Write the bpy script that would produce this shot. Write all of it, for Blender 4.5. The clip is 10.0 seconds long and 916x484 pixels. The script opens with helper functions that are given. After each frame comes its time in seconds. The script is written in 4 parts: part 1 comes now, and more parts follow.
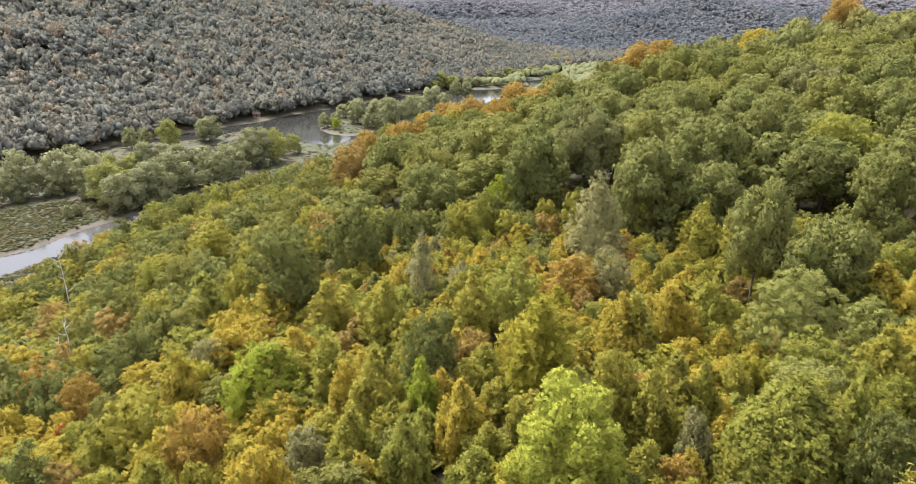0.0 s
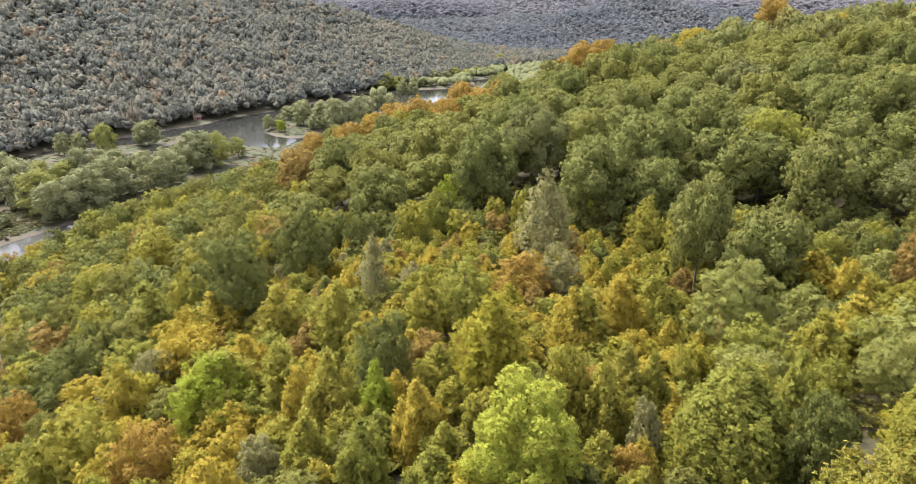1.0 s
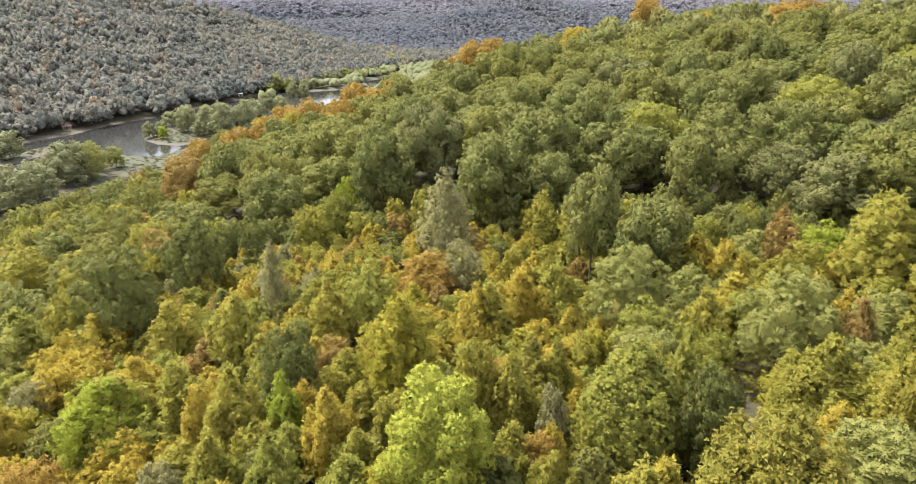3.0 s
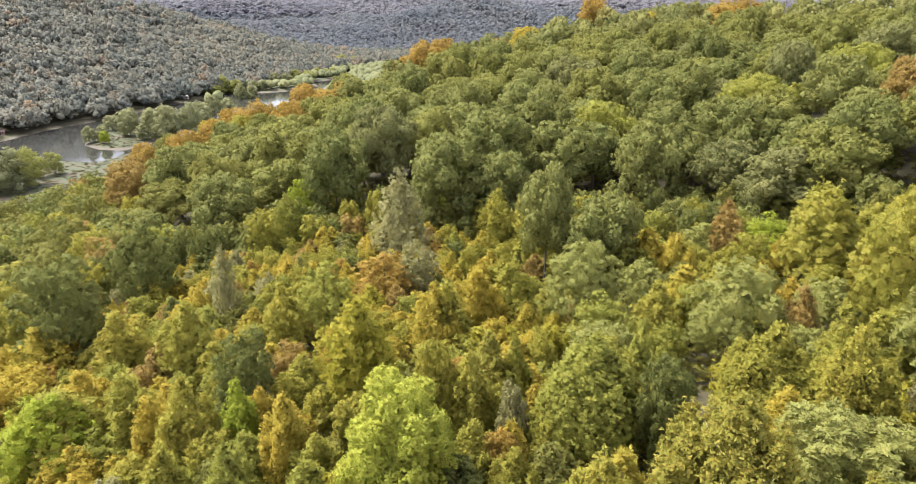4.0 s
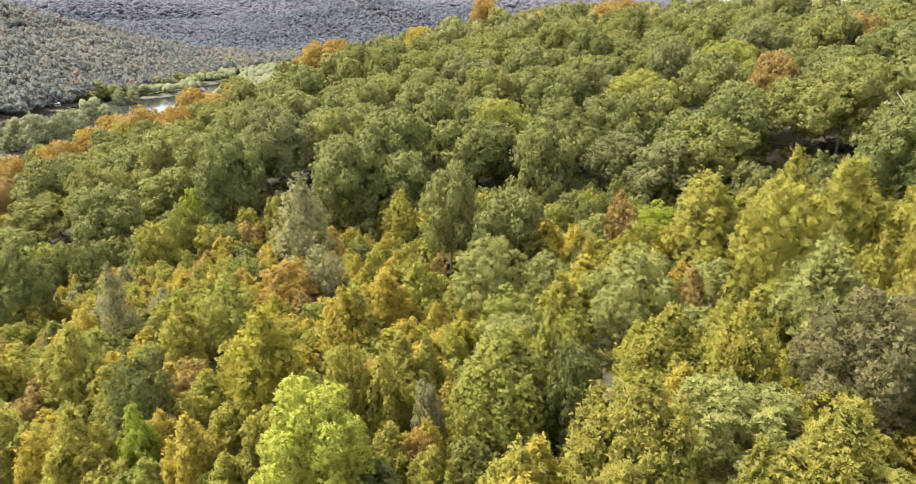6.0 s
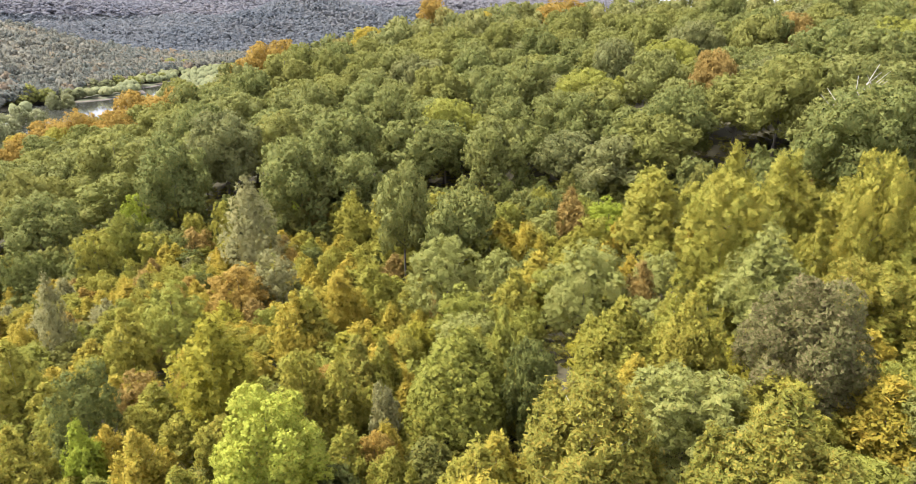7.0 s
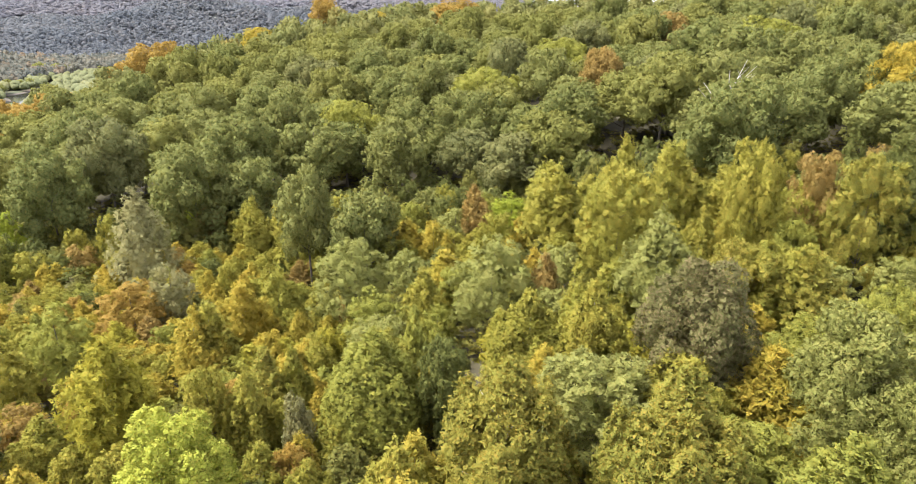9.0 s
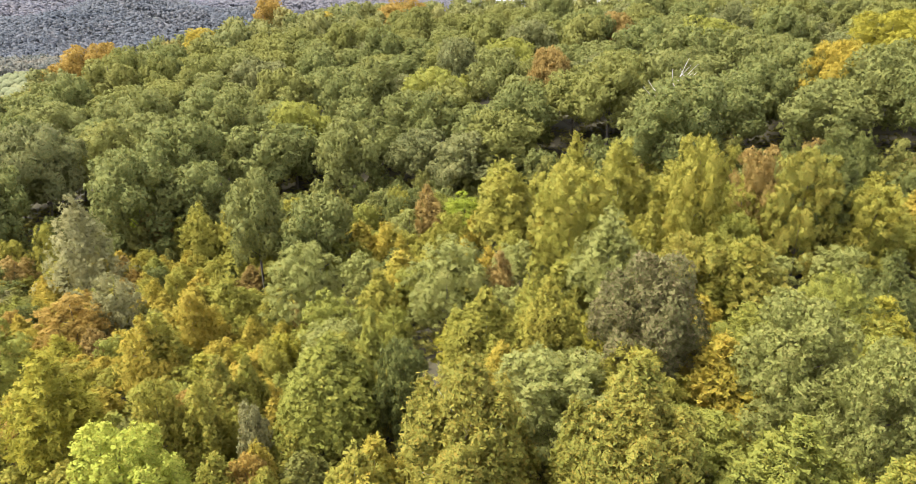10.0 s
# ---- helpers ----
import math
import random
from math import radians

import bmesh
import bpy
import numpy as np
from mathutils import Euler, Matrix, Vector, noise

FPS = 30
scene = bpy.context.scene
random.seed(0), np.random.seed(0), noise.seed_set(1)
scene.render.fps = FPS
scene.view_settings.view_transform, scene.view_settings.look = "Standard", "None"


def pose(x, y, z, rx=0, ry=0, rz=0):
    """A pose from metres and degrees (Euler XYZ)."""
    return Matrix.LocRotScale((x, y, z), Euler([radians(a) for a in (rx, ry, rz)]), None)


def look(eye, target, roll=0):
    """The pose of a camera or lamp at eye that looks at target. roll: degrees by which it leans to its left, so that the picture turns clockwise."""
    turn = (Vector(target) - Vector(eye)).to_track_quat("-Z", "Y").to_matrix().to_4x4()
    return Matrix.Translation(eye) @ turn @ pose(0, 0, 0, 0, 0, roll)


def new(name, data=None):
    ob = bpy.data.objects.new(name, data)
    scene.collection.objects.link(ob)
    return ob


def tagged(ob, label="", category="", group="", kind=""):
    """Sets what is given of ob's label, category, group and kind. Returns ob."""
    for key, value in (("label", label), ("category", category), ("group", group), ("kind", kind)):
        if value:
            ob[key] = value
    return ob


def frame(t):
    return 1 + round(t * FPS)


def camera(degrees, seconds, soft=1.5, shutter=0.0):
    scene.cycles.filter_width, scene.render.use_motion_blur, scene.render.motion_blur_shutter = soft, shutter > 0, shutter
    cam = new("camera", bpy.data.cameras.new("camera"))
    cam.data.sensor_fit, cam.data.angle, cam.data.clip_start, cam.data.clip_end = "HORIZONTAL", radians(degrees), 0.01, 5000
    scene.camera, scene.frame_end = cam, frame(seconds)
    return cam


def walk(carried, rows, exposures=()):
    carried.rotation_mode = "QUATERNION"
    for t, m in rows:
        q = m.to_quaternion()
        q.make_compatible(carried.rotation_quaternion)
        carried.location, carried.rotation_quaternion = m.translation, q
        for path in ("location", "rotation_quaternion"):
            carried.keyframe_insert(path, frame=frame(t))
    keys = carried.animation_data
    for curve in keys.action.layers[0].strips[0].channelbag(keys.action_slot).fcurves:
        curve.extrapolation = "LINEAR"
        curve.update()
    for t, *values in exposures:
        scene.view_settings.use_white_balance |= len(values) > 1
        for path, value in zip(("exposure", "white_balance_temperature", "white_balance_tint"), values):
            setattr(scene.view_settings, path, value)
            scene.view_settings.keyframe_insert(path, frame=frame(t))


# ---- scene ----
# ---- camera: a drone that hangs still over the hillside and turns to the right ----
EYE = 85.0
cam = camera(71.63, 10.0, soft=0.6)
TURNS = [
    (0.0, 0.0), (0.5, 2.05), (1.0, 4.72), (1.5, 7.38), (2.0, 9.90), (2.5, 12.07), (4.0, 18.42), (4.5, 20.67), (5.0, 22.98),
    (5.5, 25.27), (7.0, 31.99), (7.5, 34.34), (8.0, 36.59), (8.5, 38.78), (9.0, 40.96), (9.5, 43.19), (10.0, 45.37),
]
walk(cam, [(t, pose(0, 0, EYE, 90 - 20.43, 0, -turn)) for t, turn in TURNS], exposures=[(0.0, 1.74), (2.5, 1.84), (5.0, 1.93), (7.5, 1.99), (10.0, 1.99)])

# ---- light: a bright, thinly overcast sky ----
SUN_UP, SUN_ROUND = 60.0, 312.0     # elevation, compass bearing from +y towards +x
world = bpy.data.worlds.new("sky")
scene.world = world
world.use_nodes = True
wn = world.node_tree.nodes
sky = wn.new("ShaderNodeTexSky")
sky.sky_type, sky.sun_disc = "NISHITA", False
sky.sun_elevation, sky.sun_rotation = radians(SUN_UP), radians(SUN_ROUND)
sky.air_density, sky.dust_density, sky.ozone_density, sky.altitude = 1.0, 1.5, 1.0, 200
wn["Background"].inputs["Strength"].default_value = 0.12
veil = wn.new("ShaderNodeMix")     # thin cloud over the blue
veil.data_type = "RGBA"
veil.inputs["Factor"].default_value, veil.inputs["B"].default_value = 0.85, (4.5, 4.5, 5.1, 1)
world.node_tree.links.new(sky.outputs["Color"], veil.inputs["A"])
world.node_tree.links.new(veil.outputs["Result"], wn["Background"].inputs["Color"])
sun = new("sun", bpy.data.lights.new("sun", "SUN"))
sun.data.energy, sun.data.angle, sun.data.color = 3.0, radians(24), (1.0, 0.94, 0.84)
a, e = radians(SUN_ROUND), radians(SUN_UP)
sun.matrix_world = look((0, 0, 200), (-math.sin(a) * math.cos(e), -math.cos(a) * math.cos(e), 200 - math.sin(e)))

# ---- terrain: heights over the river, by bearing and distance from the camera's spot, fitted to its view ----
# <terrain>
WRAP = np.arange(-180, 181, 1.0)


def round_table(bearings, values, blur=2.0):
    """Values over the compass, one a degree, softened."""
    v = np.interp(WRAP, bearings, values, period=360)
    k = np.exp(-0.5 * (np.arange(-8, 9) / blur) ** 2)
    v = np.convolve(np.concatenate([v[-9:-1], v, v[1:9]]), k / k.sum(), "valid")
    return v


B_NEAR = [-150, -90, -60, -45, -38, -28, -20, -13, -8.6, -2.3, 4.4, 10.9, 16.2, 24, 29.5, 40, 60, 85, 120, 180]
Z_FOOT = round_table(B_NEAR, [54, 54, 56, 58, 59, 60, 60, 61, 61, 62, 62, 62, 62, 62, 62, 62, 62, 62, 61, 58])
R_EDGE = round_table(B_NEAR, [110, 90, 70, 65, 65, 68, 75, 82, 88, 90, 90, 92, 94, 92, 92, 92, 88, 85, 90, 110])
Z_EDGE = round_table(B_NEAR, [48, 40, 42, 45, 46, 47, 48, 49, 50, 51, 51, 51.5, 52, 50.5, 50.5, 51.5, 59.5, 62, 61, 54])
R_TOP = round_table(B_NEAR, [300, 200, 140, 130, 130, 150, 160, 165, 170, 180, 200, 220, 240, 265, 275, 270, 240, 230, 240, 300])
Z_TOP = round_table(B_NEAR, [46, 20, 22, 22.5, 24, 29, 33, 37.5, 39, 42, 46, 51, 57, 64, 70.5, 75, 78, 79, 76, 62], 1.2)
B_FAR = [-170, -60, -45, -36.5, -28, -20, -11.5, -4.3, 0.8, 5.8, 9, 20, 60, 120]
R_BANK = round_table(B_FAR, [500, 330, 380, 432, 470, 520, 572, 662, 722, 820, 930, 1020, 900, 800])
R_CREST = round_table(B_FAR, [900, 700, 720, 800, 850, 900, 930, 1000, 1050, 1090, 1110, 1200, 1200, 1100])
Z_CREST = round_table(B_FAR, [60, 110, 115, 118, 118, 108, 80, 66, 42, 12, 2, 4, 30, 40])
B_LAST = [-170, -40, -15, -7, 0.8, 5.7, 10, 14, 18, 24, 27, 31, 45, 80]
Z_LAST = round_table(B_LAST, [80, 104, 106, 106, 105, 104, 102, 98, 94, 93, 93, 94, 95, 60])
B_KNOLL = [-170, -12, -4, 0, 7, 13.7, 17, 19.8, 22, 24.4, 28, 34, 45, 80]
Z_KNOLL = round_table(B_KNOLL, [0, 0, 20, 36, 40, 56, 76, 90, 88, 80, 62, 50, 40, 0], 1.2)
MAIN = [(-278, 296), (-258, 350), (-230, 383), (-223, 411), (-190, 454), (-170, 482), (-156, 495), (-138, 532), (-114, 560), (-80, 611), (-50, 657),
        (-15, 705), (31, 738), (82, 786), (130, 826), (113, 716), (8, 550), (-37, 480), (-72, 424), (-84, 405), (-97, 413), (-111, 420), (-131, 409),
        (-155, 391), (-175, 358), (-184, 339), (-212, 328), (-237, 318), (-247, 260)]
STRIP = [(-273, 307), (-253, 343), (-240, 353), (-224, 378), (-216, 398), (-201, 413), (-175, 424), (-160, 451), (-149, 454), (-148, 438), (-158, 411),
         (-174, 395), (-186, 383), (-195, 361), (-203, 340), (-242, 326), (-260, 291)]
ISLE = [(-101, 465), (-101, 480), (-99, 520), (-93, 557), (-67, 592), (-25, 640), (-11, 631), (-21, 592), (-41, 535), (-61, 456), (-75, 438), (-90, 447)]
BAR = [(10, 721), (45, 755), (81, 773), (80, 738), (42, 705), (16, 700)]
CREEK = [(-173, 183), (-165, 213), (-158, 221), (-153, 239), (-144, 255), (-136, 268), (-129, 277), (-122, 267), (-131, 248), (-137, 231), (-141, 218),
         (-153, 194), (-160, 166)]


def inside(px, py, poly):
    """Metres inside the outline (outside: minus)."""
    p = np.stack([px, py], -1).astype(float)
    best, odd = np.full(px.shape, 1e9), np.zeros(px.shape, bool)
    for (ax, ay), (bx, by) in zip(poly, poly[1:] + poly[:1]):
        d = np.array([bx - ax, by - ay], float)
        w = p - np.array([ax, ay])
        t = np.clip((w @ d) / (d @ d), 0, 1)
        best = np.minimum(best, np.hypot(w[..., 0] - t * d[0], w[..., 1] - t * d[1]))
        if by != ay:
            odd ^= ((ay > py) != (by > py)) & (px < (bx - ax) * (py - ay) / (by - ay) + ax)
    return np.where(odd, best, -best)


def at(table, bearing):
    return np.interp(bearing, WRAP, table, period=360)


def ripple(x, y, size, seed):
    """Cheap rolling ground, between -1 and 1."""
    g = np.random.default_rng(seed)
    out = np.zeros(np.shape(x))
    for _ in range(7):
        w, k, f = g.uniform(0, 2 * np.pi), g.uniform(0.6, 1.6) / size, g.uniform(0, 6.28)
        out = out + np.sin(2 * np.pi * k * (np.cos(w) * x + np.sin(w) * y) + f)
    return out / 4


def ease(t):
    t = np.clip(t, 0, 1)
    return t * t * (3 - 2 * t)


def ground_z(x, y):
    """Height of the land, in metres above the river."""
    x, y = np.asarray(x, float), np.asarray(y, float)
    r, b = np.hypot(x, y), np.degrees(np.arctan2(x, y))
    foot, re, ze, rt, zt = at(Z_FOOT, b), at(R_EDGE, b), at(Z_EDGE, b), at(R_TOP, b), at(Z_TOP, b)
    foot = 60.5 + (foot - 60.5) * ease(r / 24)
    near = np.where(r < re, foot + (ze - foot) * np.clip((r - 12) / (re - 12), 0, 1), ze + (zt - ze) * ((r - re) / (rt - re)))
    past = r - rt
    near = np.where(past > 0, zt - 0.25 * past * np.clip(past / 60, 0, 1) - 0.35 * np.maximum(past - 60, 0), near)
    near = near + ripple(x, y, 45, 3) * np.clip((r - 30) / 60, 0, 1) * 0.8
    flats = 1.4 + 0.25 * ripple(x, y, 60, 5)
    rb, rc, zc, zl = at(R_BANK, b), at(R_CREST, b), at(Z_CREST, b), at(Z_LAST, b)
    rise = np.clip((r - rb - 6) / (rc - rb), 0, 1)
    rise = 0.72 * rise + 0.28 * ease(rise)
    far = flats + np.maximum(zc - 1.4, 0) * rise + ripple(x, y, 160, 9) * 5.0 * ease((r - rb) / 150) * ease(zc / 50)
    far = np.where(r > rc, np.maximum(zc - 0.16 * (r - rc), 3), far)
    last = 3 + (zl - 3) * ease((r - 1150) / 1050) + ripple(x, y, 420, 11) * 20 * ease((r - 1200) / 400) * ease((2300 - r) / 300)
    last = np.where(r > 2200, zl - (zl - 98) * ease((r - 2500) / 1500), last)
    zk = at(Z_KNOLL, b)
    knoll = 3 + zk * ease((r - 1120) / 380) * ease((2000 - r) / 480) + ripple(x, y, 210, 17) * 9 * ease((r - 1150) / 200) * ease((1750 - r) / 200)
    last = np.maximum(3 + (last - 3) * ease((r - 1350) / 500), np.where(zk > 6, knoll, 3))
    far = np.where(r > rc, np.maximum(far, last), far)
    land = np.maximum(near, np.where(r > rt, np.where(r > rb, far, flats), -50))
    wet = np.maximum(inside(x, y, MAIN), inside(x, y, CREEK))
    for isle in (STRIP, ISLE, BAR):
        wet = np.minimum(wet, -inside(x, y, isle))
    shore = np.clip(-wet / 5.0, -1.6, 1.0)
    valley = (land < 6) & (r > 150) & (r < 1150)
    return np.where(valley, np.where(wet > -12, np.minimum(land, 1.4 * shore + 0.2), land), land)
# </terrain>


# ---- materials ----
def material(name):
    m = bpy.data.materials.new(name)
    m.use_nodes = True
    nt = m.node_tree
    return m, nt, nt.nodes["Principled BSDF"]


def ramp(nt, fac, stops):
    r = nt.nodes.new("ShaderNodeValToRGB")
    while len(r.color_ramp.elements) < len(stops):
        r.color_ramp.elements.new(0.5)
    for el, (pos, col) in zip(r.color_ramp.elements, stops):
        el.position, el.color = pos, (*col, 1)
    nt.links.new(fac, r.inputs["Fac"])
    return r.outputs["Color"]


def mix(nt, fac, a, b, mode="MIX"):
    m = nt.nodes.new("ShaderNodeMix")
    m.data_type, m.blend_type = "RGBA", mode
    for sock, val in ((m.inputs["Factor"], fac), (m.inputs["A"], a), (m.inputs["B"], b)):
        if isinstance(val, (int, float)):
            sock.default_value = val
        elif isinstance(val, tuple):
            sock.default_value = (*val, 1)
        else:
            nt.links.new(val, sock)
    return m.outputs["Result"]


def noise_fac(nt, scale, detail=3.0, rough=0.55, space="Object"):
    tc = nt.nodes.new("ShaderNodeTexCoord") if space != "World" else nt.nodes.new("ShaderNodeNewGeometry")
    n = nt.nodes.new("ShaderNodeTexNoise")
    n.inputs["Scale"].default_value, n.inputs["Detail"].default_value, n.inputs["Roughness"].default_value = scale, detail, rough
    nt.links.new(tc.outputs["Position" if space == "World" else space], n.inputs["Vector"])
    return n.outputs["Fac"]


def leaf_mat(name, c1, c2, spread=0.5, rough=0.65, thin=0.42, by="object", blotch=0.25, patch=0.35, leaf=0.075, gaps=0.54, speck=0.36, ruffle=0.30, sprays=0.14, odd=None, fleck=None):
    """Foliage. Every spray is cut into leaves of that size in metres, with gaps between them; colours run from c1 to c2,
    from tree to tree (spread), from branch to branch and from leaf to leaf. Some light passes through."""
    m, nt, p = material(name)
    geo = nt.nodes.new("ShaderNodeNewGeometry")
    if by == "object":
        oi = nt.nodes.new("ShaderNodeObjectInfo")
        tree = oi.outputs["Random"]
    else:
        at_ = nt.nodes.new("ShaderNodeAttribute")
        at_.attribute_name = "tint"
        tree = at_.outputs["Fac"]
    cell = nt.nodes.new("ShaderNodeTexVoronoi")
    cell.inputs["Scale"].default_value = 1 / leaf
    nt.links.new(geo.outputs["Position"], cell.inputs["Vector"])
    pick = nt.nodes.new("ShaderNodeSeparateColor")
    nt.links.new(cell.outputs["Color"], pick.inputs["Color"])
    big = noise_fac(nt, patch, 2.0, space="World")
    val = nt.nodes.new("ShaderNodeMath")
    val.operation = "MULTIPLY_ADD"
    nt.links.new(tree, val.inputs[0])
    val.inputs[1].default_value, val.inputs[2].default_value = spread, (1 - spread) * 0.5
    tree_col = mix(nt, val.outputs[0], c1, c2)
    if odd:     # now and then a tree that has turned
        some = nt.nodes.new("ShaderNodeMapRange")
        some.inputs["From Min"].default_value, some.inputs["From Max"].default_value = 0.90, 1.0
        nt.links.new(tree, some.inputs["Value"])
        tree_col = mix(nt, some.outputs["Result"], tree_col, odd)
    spot = ramp(nt, big, [(0.35, c1), (0.65, c2)])
    col = mix(nt, blotch, tree_col, spot)
    lighter = tuple(min(1, v * 1.18 + 0.010) for v in c2)
    darker = tuple(v * 0.7 for v in c1)
    turned = fleck or (lighter[0] * 1.25, lighter[1] * 0.92, lighter[2] * 0.7)
    stops = [(0.0, darker), (0.45, tuple((u + v) / 2 for u, v in zip(c1, c2))), (0.78, lighter), (0.90, turned)]
    col = mix(nt, sprays, col, ramp(nt, geo.outputs["Random Per Island"], stops))
    col = mix(nt, speck, col, ramp(nt, pick.outputs["Red"], stops))
    nt.links.new(col, p.inputs["Base Color"])
    p.inputs["Roughness"].default_value = rough
    p.inputs["Specular IOR Level"].default_value = 0.10
    half = nt.nodes.new("ShaderNodeVectorMath")
    half.operation = "MULTIPLY_ADD"
    half.inputs[1].default_value, half.inputs[2].default_value = (2 * ruffle,) * 3, (-ruffle, -ruffle, -ruffle * 0.8)
    nt.links.new(cell.outputs["Color"], half.inputs[0])
    turn = nt.nodes.new("ShaderNodeVectorMath")
    nt.links.new(geo.outputs["Normal"], turn.inputs[0])
    nt.links.new(half.outputs["Vector"], turn.inputs[1])
    unit_ = nt.nodes.new("ShaderNodeVectorMath")
    unit_.operation = "NORMALIZE"
    nt.links.new(turn.outputs["Vector"], unit_.inputs[0])
    nt.links.new(unit_.outputs["Vector"], p.inputs["Normal"])
    tr = nt.nodes.new("ShaderNodeBsdfTranslucent")
    nt.links.new(col, tr.inputs["Color"])
    ms = nt.nodes.new("ShaderNodeMixShader")
    ms.inputs["Fac"].default_value = thin
    nt.links.new(p.outputs["BSDF"], ms.inputs[1])
    nt.links.new(tr.outputs["BSDF"], ms.inputs[2])
    full = nt.nodes.new("ShaderNodeMath")
    full.operation = "LESS_THAN"
    full.inputs[1].default_value = gaps
    nt.links.new(cell.outputs["Distance"], full.inputs[0])
    hole = nt.nodes.new("ShaderNodeBsdfTransparent")
    cut = nt.nodes.new("ShaderNodeMixShader")
    nt.links.new(full.outputs[0], cut.inputs["Fac"])
    nt.links.new(hole.outputs["BSDF"], cut.inputs[1])
    nt.links.new(ms.outputs["Shader"], cut.inputs[2])
    nt.links.new(cut.outputs["Shader"], nt.nodes["Material Output"].inputs["Surface"])
    return m


